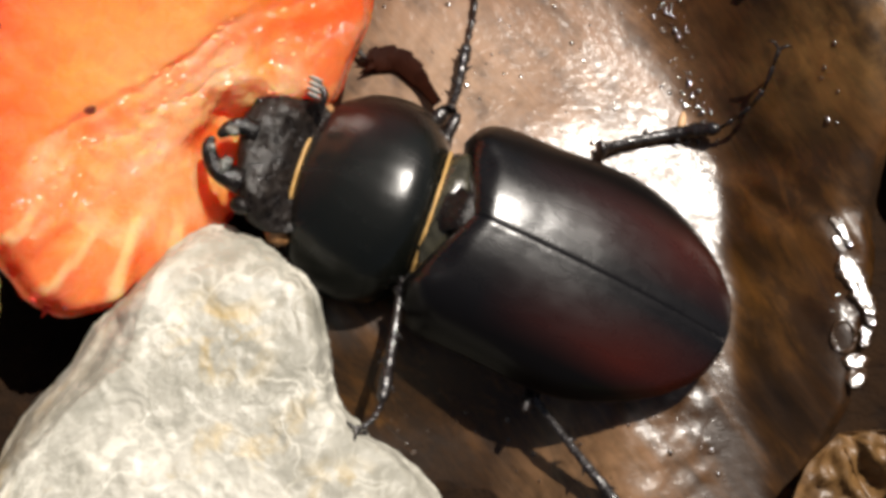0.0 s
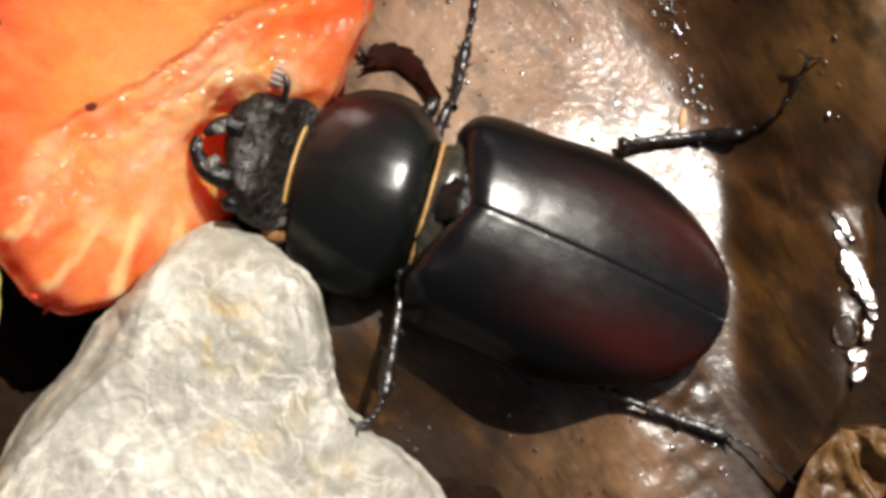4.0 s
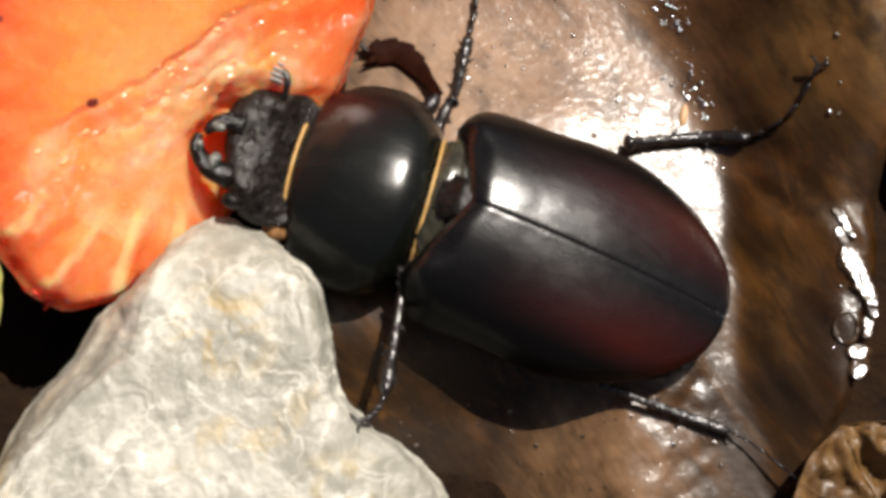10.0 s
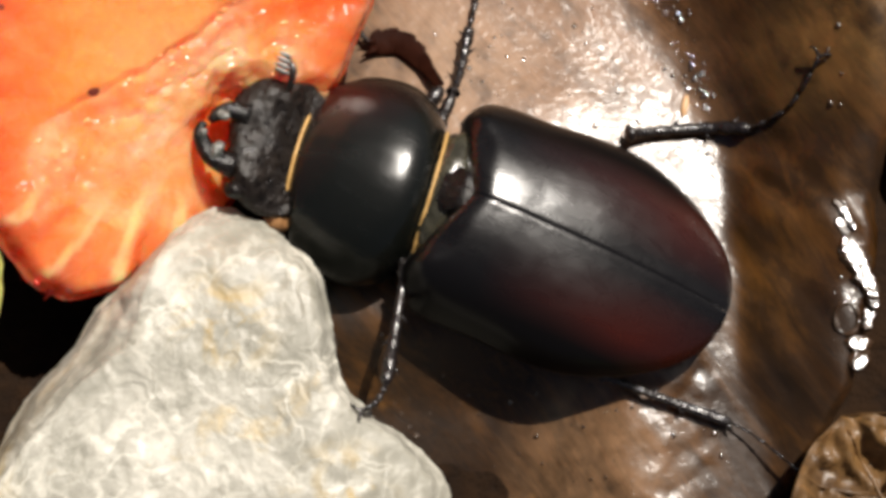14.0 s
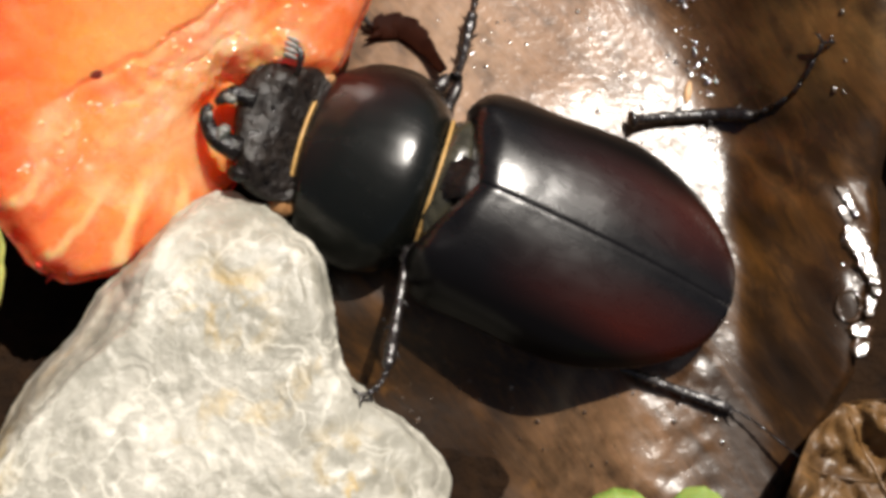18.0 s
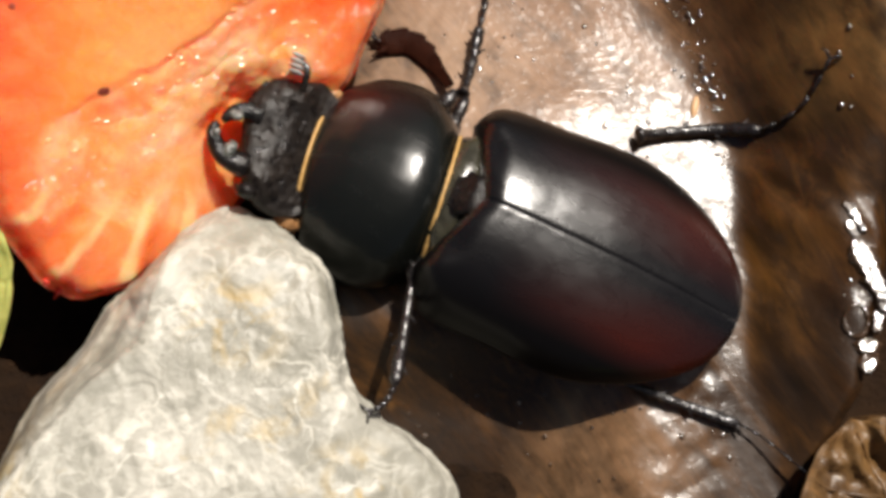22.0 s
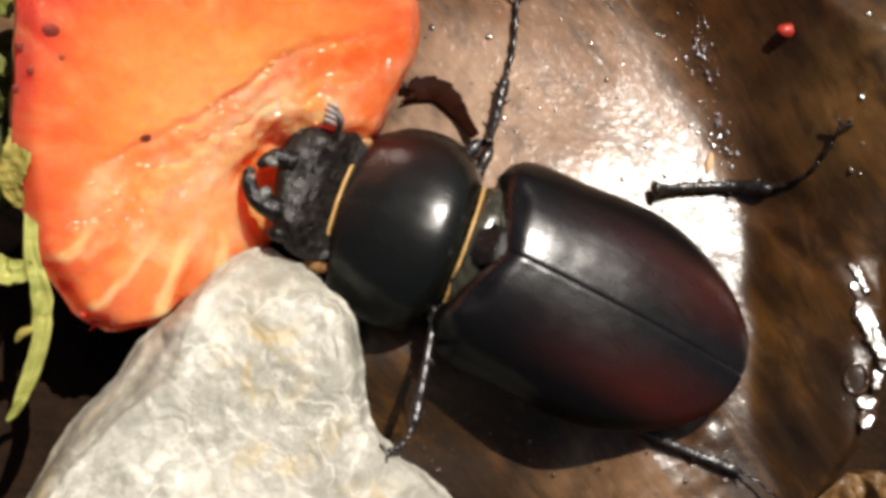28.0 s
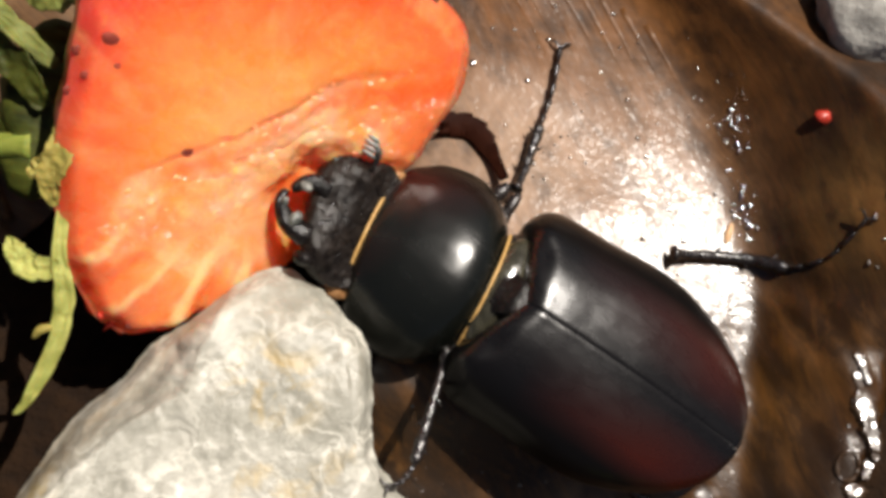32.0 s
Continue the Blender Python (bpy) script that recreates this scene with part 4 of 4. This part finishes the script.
def leg(beetle, name, femur, tibia, tarsus, r, label, flat=1.0, spines=3, broad=None, slim=1.0, knee_size=1.05):
    """A leg in the beetle's space: a thigh, and a shin, hinged at the knee, that carries the jointed foot and the claws."""
    hip, knee = Vector(femur[0]), Vector(tibia[0])

    def rel(pts, o):
        return [tuple(Vector(p) - o) for p in pts]
    thigh = part(name + "_thigh", limb(rel(femur, hip), [r * 1.1, r * 1.4, r * 1.0, r * knee_size, r * 0.5], 20), chitin_leg, beetle, at=Matrix.Translation(hip * MM))
    shin_pts = rel(tibia, knee)
    spikes = []
    if broad:
        spine = [Vector(p) for p in curl_path(shin_pts, 20)]

        def blade(u, v):
            i = min(int(v * 20), 19)
            p = spine[i].lerp(spine[i + 1], v * 20 - i)
            d = (spine[min(i + 1, 20)] - spine[max(i - 1, 0)]).normalized()
            side, w = d.cross(Vector((0, 0, 1))).normalized(), 2 * u - 1
            b = curve_at(broad, v) * (1 + (0.30 * (1 - (v * 7.0) % 1.0) * smoothstep(0.2, 0.4, v) if w > 0.55 else 0.0))
            return tuple(p + side * w * b + Vector((0, 0, 0.12 * b * (1 - w * w) + 0.15 * w)))
        body_shape = slab(blade, 10, 70, 0.3)
        for end in ((-0.2, 0.35), (0.15, -0.9)):
            d = (spine[20] - spine[17]).normalized()
            side = d.cross(Vector((0, 0, 1))).normalized()
            tip = spine[20] + side * end[1] * 0.9
            spikes.append(tube([tuple(spine[18] + side * end[1] * 0.4), tuple(spine[20] + side * end[1] * 0.6), tuple(tip + d * 0.75)], [0.3, 0.24, 0.03], 6))
    else:
        keys = [(0, 0.7), (0.025, 1.25), (0.06, 1.2), (0.11, 0.75), (0.3, 0.72), (0.6, 0.85), (0.86, 1.05), (0.95, 0.8), (1, 0.4)]
        body_shape = tube(curl_path(shin_pts, 44), [r * curve_at(keys, i / 44) * (1 + 0.09 * max(-0.5, math.sin(i * 0.95 + r)) * (8 < i < 42)) for i in range(45)], 12, flat)
    path = curl_path(shin_pts, 20)
    for k in range(spines):
        i = (5 if broad else 8) + k * (3 if broad else 4)
        i = min(i, 19)
        p = Vector(path[i])
        d = (Vector(path[i + 1]) - Vector(path[i - 1])).normalized()
        out = d.cross(Vector((0, 0, 1))).normalized() * (1 if (broad or k % 2) else -1)
        reach = (1.0, 1.7) if broad is None else (2.0, 2.75)
        spikes.append(tube([tuple(p), tuple(p + d * 0.3 + out * r * reach[0]), tuple(p + d * 0.6 + out * r * reach[1])], [r * 0.5, r * 0.3, 0.02], 6))
    shin = part(name + "_shin", body_shape, chitin_brown if broad else chitin_leg, beetle, label, at=Matrix.Translation(knee * MM))
    for spike in spikes:
        part("spine", spike, chitin_brown if broad else chitin_leg, shin)
    foot = [Vector(p) for p in curl_path(rel(tarsus, knee), 10)]
    for k in range(5):
        a, b = foot[2 * k], foot[2 * k + 2]
        part("foot_joint", tube([tuple(a), tuple(a.lerp(b, 0.4)), tuple(a.lerp(b, 0.85)), tuple(b)], [0.13 * slim, 0.18 * slim, 0.25 * slim, 0.12 * slim], 8), chitin_leg, shin)
    part("claw", leg_claws(foot[-1], foot[-1] - foot[-3]), chitin_leg, shin)
    return thigh, shin, hip, knee


def inverse_of(points):
    """Places given in the world, in millimetres, in the beetle's own space."""
    inv = BODY.inverted()
    return [tuple((inv @ (Vector(p) * MM)) / MM) for p in points]


def make_beetle():
    beetle = thing("beetle", "glossy black and chestnut stag beetle feeding on the strawberry", "beetle", at=BODY)

    def case(sign):
        def fn(u, v):
            s = -1.3 + 21.3 * (1 - (1 - v) ** 1.3) if v > 0.06 else -1.3 + 21.3 * (1 - 0.94 ** 1.3) * (v / 0.06) ** 1.6
            b, h = curve_at(E_HALF, s), curve_at(E_TOP, s)
            f = 110 * u ** 1.25
            if f <= 90:
                w = b * math.sin(radians(f))
                z = h * max(0.0, 1 - (w / b) ** 2.45) ** 0.5
            else:
                w, z = b * (1 - 0.10 * (f - 90) / 20), -1.0 * (f - 90) / 20 * min(1.0, b / 4)
            seam = 0.05 * math.exp(-(w / 0.07) ** 2) - 0.012 * math.exp(-((w - 0.32) / 0.2) ** 2)
            shoulder = 0.30 * math.exp(-((s - 0.5) ** 2 / 1.0 + (w - 5.5) ** 2 / 2.0))
            dent = 0.22 * math.exp(-((s - 0.5) ** 2 / 0.6 + (w - 3.6) ** 2 / 1.2))
            rim = 0.10 * smoothstep(0.075, 0.03, v) * smoothstep(0.0, 0.03, v) * smoothstep(3.4, 1.6, w)
            flange = 0.10 * math.exp(-((f - 84) / 4.0) ** 2)
            notch = 2.9 * max(0.0, 1 - w / 5.2) ** 0.9 * (1 - v) ** 7
            return s + notch, sign * (w + 0.005 + flange), z - seam + shoulder - dent + rim + 0.02 * rough3(s, w, sign, 2.0, 2)
        verts, faces = net(fn, 56, 110)
        if sign < 0:
            faces = [tuple(reversed(f)) for f in faces]
        return verts, faces
    part("wing_case", case(1), chitin_elytra, beetle, "glossy wing case, black fading to chestnut")
    part("wing_case", case(-1), chitin_elytra, beetle, "glossy wing case, black fading to chestnut")

    def belly(u, v):
        s = -0.6 + 20.2 * v
        b, a = curve_at(E_HALF, s) * 0.93, 2 * math.pi * u
        return s, b * math.cos(a), -0.3 + min(1.6, 0.3 * b) * math.sin(a)
    part("abdomen", net(belly, 28, 30, wrap=True, ends=True), chitin_leg, beetle)

    def shield(u, v):
        s = -10.0 + 8.8 * v
        b, h = curve_at(P_HALF, s), curve_at(P_TOP, s)
        a = 2 * math.pi * u
        c, d = math.cos(a), math.sin(a)
        w = b * c
        z = h * d ** 1.02 if d >= 0 else -2.4 * (-d) ** 0.7 * min(1, b / 5)
        z -= 0.03 * math.exp(-(w / 0.3) ** 2) * (d > 0)
        bow = (w / 7.2) ** 2
        s2 = s + 0.45 * bow * smoothstep(0.35, 0.0, v) - 0.15 * smoothstep(0.2, 0.0, v) - 0.5 * bow * smoothstep(0.6, 1.0, v)
        x, y = s2 + 5.6, w - 0.35
        lip = 0.10 * math.exp(-((v - 0.975) / 0.018) ** 2) * (d > 0)
        return x * math.cos(0.1) - y * math.sin(0.1) - 5.6, x * math.sin(0.1) + y * math.cos(0.1), z + lip
    shield_shape = net(shield, 84, 80, wrap=True, ends=True)
    part("pronotum", shield_shape, chitin_pronotum, beetle, "domed polished black pronotum")
    front = [Vector(shield(0.115 + 0.29 * i / 60, 0.0)) + Vector((-0.12, 0, 0.06)) for i in range(61)]
    rear = [Vector(shield(0.10 + 0.33 * i / 60, 1.0)) + Vector((0.20, 0, 0.26)) for i in range(61)]
    part("hair_fringe", tube(front, [0.13 + 0.03 * rough3(i, 0, 0, 2.0, 2) for i in range(61)], 8), fringe_gold, beetle, "golden fringe of hair")
    part("hair_fringe", tube(rear, [0.12 + 0.05 * rough3(i, 5, 0, 2.0, 2) for i in range(61)], 8), fringe_gold, beetle, "golden fringe of hair")
    part("neck_skin", blob(-10.7, 3.6, 2.1, 1.0, 0.5, 0.6, 16, 10, 0.25, 0.6), neck_tan, beetle, "tan skin at the neck")
    part("neck_skin", blob(-9.9, -5.4, 1.6, 0.9, 0.8, 0.8, 16, 10, 0.25, 0.6), neck_tan, beetle, "tan skin at the neck")

    part("waist", blob(-0.6, 0, 0.8, 2.4, 4.9, 2.2, 24, 14), chitin_leg, beetle)
    part("mid_plate", blob(-0.15, 0.3, 2.7, 1.65, 4.3, 1.8, 36, 20, 0.04, 1.0), chitin_dull, beetle, "grey-brown glossy plate before the wing cases")

    def plate(u, v):
        s, w = -0.5 + 3.5 * v, (2 * u - 1) * (1.75 * (1 - v) ** 0.6 + 0.05)
        return s, w, 4.55 + 0.95 * smoothstep(0, 0.5, v) - 0.14 * w * w - 0.25 * v + 0.05 * rough3(s, w, 1, 0.7, 2)
    part("scutellum", slab(plate, 14, 18, 0.8), chitin_jaw, beetle, "small black shield between the wing cases")

    # head: pushed into the berry, on a hinge inside the pronotum
    hinge = Vector((-9.8, -0.5, 2.9))
    H_FAR = [(-5.4, 1.2), (-5.3, 1.8), (-4.78, 2.75), (-3.95, 3.65), (-2.4, 3.8), (-1.36, 4.2), (-0.5, 3.8), (0.6, 3.2)]
    H_NEAR = [(-5.4, 0.7), (-5.0, -0.9), (-4.5, -2.3), (-3.96, -3.6), (-3.2, -4.6), (-2.35, -5.2), (-0.7, -5.3), (0.6, -4.6)]
    H_TOP = [(-5.4, 1.2), (-4.9, 2.1), (-3.4, 2.4), (-2.0, 1.8), (-0.9, 0.75), (0.6, -0.3)]

    def skull(u, v):
        s = -5.4 + 6.0 * v
        far, near, h = curve_at(H_FAR, s), curve_at(H_NEAR, s), curve_at(H_TOP, s)
        a = 2 * math.pi * u
        c, d = math.cos(a), math.sin(a)
        w = (far + near) / 2 + (far - near) / 2 * c
        z = h * d ** 0.55 if d > 0 else -0.9 * (-d) ** 0.6
        mid = w + 0.9
        k = 0.055 * rough3(s, w, z, 0.5, 3) + 0.14 * rough3(s, w, z, 1.4, 2) - 0.40 * math.exp(-((s + 3.3) ** 2 / 1.5 + mid * mid / 2.5)) * (d > 0)
        k += 0.30 * math.exp(-((s + 2.6) ** 2 / 2.0 + (w - 2.2) ** 2 / 0.5)) - 0.2 * math.exp(-((s + 2.2) ** 2 / 2.0 + (w - 1.2) ** 2 / 0.4))
        k += 0.25 * math.exp(-((s + 2.4) ** 2 / 2.0 + (w + 3.9) ** 2 / 0.6))
        return s, w, z + k
    head = part("head", net(skull, 110, 70, wrap=True, ends=True), chitin_head, beetle, "rough punctured black head", at=Matrix.Translation(hinge * MM))
    part("mandible", limb([(-3.5, -3.4, 1.9), (-4.9, -3.4, 2.4), (-5.8, -2.9, 2.6), (-6.3, -2.15, 2.7), (-6.25, -1.55, 2.75)], [0.9, 0.7, 0.54, 0.42, 0.2], 20, flat=0.75, seg=10), chitin_jaw, head, "curved black mandible")
    part("mandible", limb([(-4.0, 0.1, 1.9), (-5.1, -0.1, 2.4), (-5.7, -0.75, 2.6), (-6.0, -1.35, 2.6)], [0.8, 0.58, 0.48, 0.2], 16, flat=0.75, seg=10), chitin_jaw, head, "curved black mandible")
    part("mandible_tooth", blob(-4.75, -2.95, 2.75, 0.42, 0.62, 0.34, 18, 10, 0.3, 0.4), tooth_grey, head, "worn grey tooth")
    part("mandible_tooth", blob(-5.95, -2.35, 3.0, 0.26, 0.38, 0.22, 16, 10, 0.3, 0.4), tooth_grey, head, "worn grey tooth")
    part("mandible_tooth", blob(-5.25, -0.7, 2.85, 0.46, 0.36, 0.26, 16, 10, 0.3, 0.4), tooth_grey, head, "worn grey tooth")
    part("eye", blob(-4.5, 2.2, 1.3, 0.85, 0.7, 0.6, 18, 10), chitin_jaw, head, "glossy dark eye")
    part("eye", blob(-3.0, -4.75, 1.4, 0.75, 0.55, 0.6, 18, 10), chitin_jaw, head, "glossy dark eye")
    part("feeler_base", blob(-4.85, 0.35, 2.5, 0.28, 0.34, 0.28, 14, 8, 0.1, 1.0), chitin_jaw, head)
    club = part("antenna", limb([(0, -0.4, -0.6), (0.05, 0.1, 0.1), (-0.12, 0.75, 0.35), (-0.75, 1.25, 0.4)], [0.22, 0.22, 0.24, 0.16], 14), chitin_leg, head, "antenna with a grey comb-like club", at=pose(-2.3 * MM, 3.25 * MM, 2.2 * MM))
    for k in range(4):
        part("club_leaf", blob(-0.66 - 0.10 * k, 0.25 + 0.36 * k, 0.5 + 0.03 * k, 0.52, 0.15, 0.32, 14, 6), club_grey, club)

    # legs, given in the world
    L = lambda *pts: inverse_of(pts)
    legs = {}
    legs["front"] = leg(beetle, "front_leg", L((-3.0, 8.0, 2.0), (-1.0, 9.8, 2.2), (0.1, 11.2, 2.4)), L((0.1, 11.3, 2.2), (-1.2, 13.4, 1.0), (-2.8, 14.95, 0.5), (-4.9, 14.85, 0.4)),
        L((-4.9, 14.95, 0.4), (-5.4, 15.5, 0.4), (-5.7, 16.0, 0.3)), 0.55, "broad brown toothed shin of the front leg", flat=0.22, spines=0, broad=[(0, 0.3), (0.2, 0.4), (0.45, 0.7), (0.75, 0.85), (0.92, 0.75), (1.0, 0.5)])
    legs["middle_far"] = leg(beetle, "middle_leg", L((-0.4, 7.2, 2.4), (0.2, 9.0, 2.8), (0.9, 10.6, 2.9)), L((0.9, 10.5, 2.8), (1.45, 12.3, 2.0), (1.8, 14.2, 1.4), (2.15, 16.0, 1.0)),
        L((2.15, 16.0, 1.0), (2.7, 18.7, 0.55), (2.8, 22.1, 0.5)), 0.42, "slender black shin of the middle leg")
    legs["hind_far"] = leg(beetle, "hind_leg", L((7.6, 3.6, 1.2), (9.6, 5.2, 1.4), (11.8, 6.9, 1.7)), L((12.9, 7.95, 1.9), (15.6, 8.4, 1.15), (18.9, 8.65, 0.95), (21.4, 8.25, 2.3)),
        L((21.4, 8.25, 2.3), (23.7, 9.2, 5.0), (25.05, 11.7, 7.6)), 0.5, "slender black shin of the hind leg", slim=0.75, knee_size=1.4)
    legs["middle_near"] = leg(beetle, "middle_leg", L((-2.6, -0.6, 3.0), (-2.4, -1.4, 4.6), (-2.3, -2.2, 5.0)), L((-2.3, -2.2, 5.0), (-2.6, -4.6, 5.4), (-3.0, -7.4, 6.0), (-3.4, -10.0, 6.8)),
        L((-3.4, -10.0, 6.8), (-4.0, -11.2, 7.2), (-4.9, -11.7, 7.4)), 0.42, "slender black shin of the middle leg, foot on the stone")
    legs["hind_near"] = leg(beetle, "hind_leg", L((7.5, -4.5, 1.4), (9.2, -6.8, 2.0), (10.7, -8.9, 2.6)), L((10.7, -8.7, 2.3), (13.6, -9.75, 1.7), (16.7, -10.8, 1.1), (19.7, -11.8, 0.75)),
        L((19.7, -11.8, 0.75), (21.3, -12.8, 1.1), (23.8, -15.15, 2.2)), 0.38, "slender black shin of the hind leg", slim=0.5, flat=0.6, spines=4)
    return beetle, head, club, legs


make_ground()
make_wet_leaf()
make_stone_thing()
berry = make_strawberry()
beetle, beetle_head, beetle_club, beetle_legs = make_beetle()
litter_leaf(32.6, -25.2, 3.4, 15, 10.0, 25, (6, -8), leaf_dry, "crumpled dry tan leaf", 1, 2.2)


def seedling(x, y, z, r, turn):
    plant = thing("seedling", "small pale green seedling leaf beside the dead leaf", "plant", "seedlings", at=pose(x * MM, y * MM, 0, 0, 0, turn))

    def blade(u, v):
        s, w = v, 2 * u - 1
        half = r * (math.sin(math.pi * (0.06 + 0.94 * s)) ** 0.4 + 0.02)
        return w * half, (s - 0.5) * 2.1 * r, z + 0.25 * r * (1 - w * w) - 0.5 * r * (s - 0.55) ** 2
    part("leaf", slab(blade, 12, 16, 0.22), seedling_green, plant)
    part("stem", limb([(0, -r * 0.9, z - 0.2), (0.3, -r * 1.3, z * 0.4), (0.2, -r * 1.5, -3.4)], [0.3, 0.35, 0.4], 10), stalk_green, plant)


seedling(11.5, -19.75, 5.0, 2.4, 8)
seedling(16.5, -19.1, 5.2, 1.9, -12)
seedling(-37.6, -13.4, 5.0, 2.3, 40)
for points in (((-37.4, -4.0, -3.2), (-35.8, -9.0, -1.4), (-34.4, -14.0, -1.6), (-33.0, -20.0, -3.2)), ((-41.0, 6.0, -2.4), (-37.5, 0.5, 0.2), (-36.0, -6.0, -2.0)), ((-38.0, 19.0, 0.6), (-35.0, 22.5, 1.6), (-30.0, 25.0, 0.0))):
    thing("straw", "thin tan stalk of dead grass", "straw", "dead stalks", shape=limb(points, [0.28, 0.3, 0.24, 0.12], 24, seg=8), mat=straw_tan)

litter_leaf(46, 12, -1.6, 24, 13, 10, (2, 4), leaf_litter, "damp brown dead leaf", 2)
litter_leaf(-47, 24, 0.2, 26, 15, 30, (5, 4), leaf_litter, "damp brown dead leaf", 3)
litter_leaf(8, 44, 3.0, 20, 14, 95, (8, 4), leaf_litter, "damp brown dead leaf", 4)
thing("pebble", "small speckled grey pebble", "stone", at=Matrix.Translation((0.0245, 0.0278, 0.0025)), shape=blob(0, 0, 4.0, 4.5, 5.0, 4.2, 40, 26, 0.12, 3.0), mat=pebble_grey)
thing("berry_scrap", "tiny scrap of red strawberry flesh", "food scrap", at=Matrix.Translation((0.02164, 0.0188, leaf_height(21.64, 18.8) * MM - 0.0001)), shape=blob(0, 0, 0.3, 0.75, 0.5, 0.4, 14, 8, 0.3, 0.5), mat=red_bit)
thing("chaff", "small tan flake lying on the wet leaf", "chaff", at=pose(0.01723, 0.01045, leaf_height(17.2, 10.45) * MM - 0.00002, 0, 0, 80), shape=blob(0, 0, 0.2, 0.85, 0.28, 0.16, 12, 8), mat=flake_tan)


def motions():
    """The beetle shifts and nods while it feeds; its hind legs reach out once near the start."""
    shifts = [(0, 0.36, -0.22, -2.0), (1, 0.33, -0.22, -1.9), (2, 0.33, -0.28, -2.0), (2.5, 0.32, -0.32, -2.1), (3, 0.16, -0.16, -1.7), (3.5, 0.05, 0.0, -0.7),
              (5.5, -0.2, 0.28, 1.1), (6, -0.22, 0.29, 1.1), (7, -0.18, 0.17, 0.6), (8, -0.11, 0.11, 0.5), (10, -0.07, 0.08, 0.3), (13, 0, -0.02, 0),
              (16.5, 0.15, -0.22, -0.9), (18, 0.19, -0.30, -1.1), (19, 0.22, -0.30, -1.1), (19.5, 0.17, -0.27, -1.1), (23, 0.18, -0.29, -1.15), (28, 0.18, -0.29, -1.2), (32, 0.18, -0.29, -1.2)]
    pivot = Matrix.Translation((0, 0.003, 0))
    body = [(t, Matrix.Translation((dx * MM, dy * MM, 0)) @ pivot @ Matrix.Rotation(radians(a), 4, "Z") @ pivot.inverted() @ BODY) for t, dx, dy, a in shifts]
    walk(beetle, body)
    rest_head, rest_club = beetle_head.matrix_basis.copy(), beetle_club.matrix_basis.copy()
    walk(beetle_head, [(t, Matrix.Translation((x * MM, 0, 0)) @ rest_head @ Matrix.Rotation(radians(a), 4, "Z")) for t, x, a in
                       ((0, 0.35, 0), (1.5, 0.35, 0), (2.4, 0.0, 1), (3.5, -0.05, 1), (5.5, -0.15, 0.8), (8, -0.1, 1.5), (12, -0.03, 0.5), (17, 0, 0), (18, 0, -0.5), (18.5, 0.05, -1.8), (19, 0.05, -1.4), (19.5, 0, 0.2), (32, 0.05, 0))])
    walk(beetle_club, [(t, Matrix.Translation((x * MM, y * MM, 0)) @ rest_club) for t, x, y in ((0, 1.45, 0.1), (0.5, 1.3, 0.1), (1, 0.75, 0.1), (1.5, 0.45, 0), (2, 0.2, 0), (3, 0, 0), (32, 0, 0))])

    def body_at(t):
        for (a, m), (b, k) in zip(body, body[1:]):
            if t <= b:
                return m.lerp(k, (t - a) / (b - a))
        return body[-1][1]

    def planted(limb_part, rows):
        """Rows of seconds and a shift (mm) and turn (degrees) in the world about the limb's own joint; the body moves above it."""
        rest = BODY @ limb_part.matrix_basis
        o = Matrix.Translation(rest.translation)
        keys = []
        for t, dx, dy, a in rows:
            m = Matrix.Translation((dx * MM, dy * MM, 0)) @ o @ Matrix.Rotation(radians(a), 4, "Z") @ o.inverted() @ rest
            keys.append((t, body_at(t).inverted() @ m))
        walk(limb_part, keys)
    ticks = [t for t, _ in body]
    for which in ("front", "middle_far", "middle_near"):
        planted(beetle_legs[which][1], [(t, 0, 0, 0) for t in ticks])
    planted(beetle_legs["hind_far"][1], [(0, -1.75, 0.15, 7.6), (1.5, -1.65, 0.15, 7.6), (2, -1.35, -0.1, 7), (3, -1.2, 0.1, 6.5), (3.5, -0.75, 0.15, 4.5), (5.5, 0, 0.05, 0.5), (6, 0, 0.05, 0.2), (7, 0, 0.05, 0)] + [(t, 0, 0, 0) for t in ticks if t >= 8])
    planted(beetle_legs["hind_near"][1], [(0, -4.3, -0.2, -32), (2.0, -4.1, -0.3, -31), (2.2, -3.8, -0.3, -22), (2.4, -3.3, -0.35, -10), (2.6, -1.6, -0.2, -5), (2.8, -0.9, 0.0, -2), (3.2, 0, 0, 0), (3.5, 0, 0, 0), (5.5, 0, 0, 0)] + [(t, 0, 0, 0) for t in ticks if t >= 6])
    thigh, shin, hip, knee = beetle_legs["hind_near"]
    rest = thigh.matrix_basis.copy()
    walk(thigh, [(t, rest @ Matrix.Rotation(radians(a), 4, "Z")) for t, a in ((0, -52), (2.0, -50), (2.2, -45), (2.4, -38), (2.6, -18), (2.8, -10), (3.2, 0), (32, 0))])


motions()
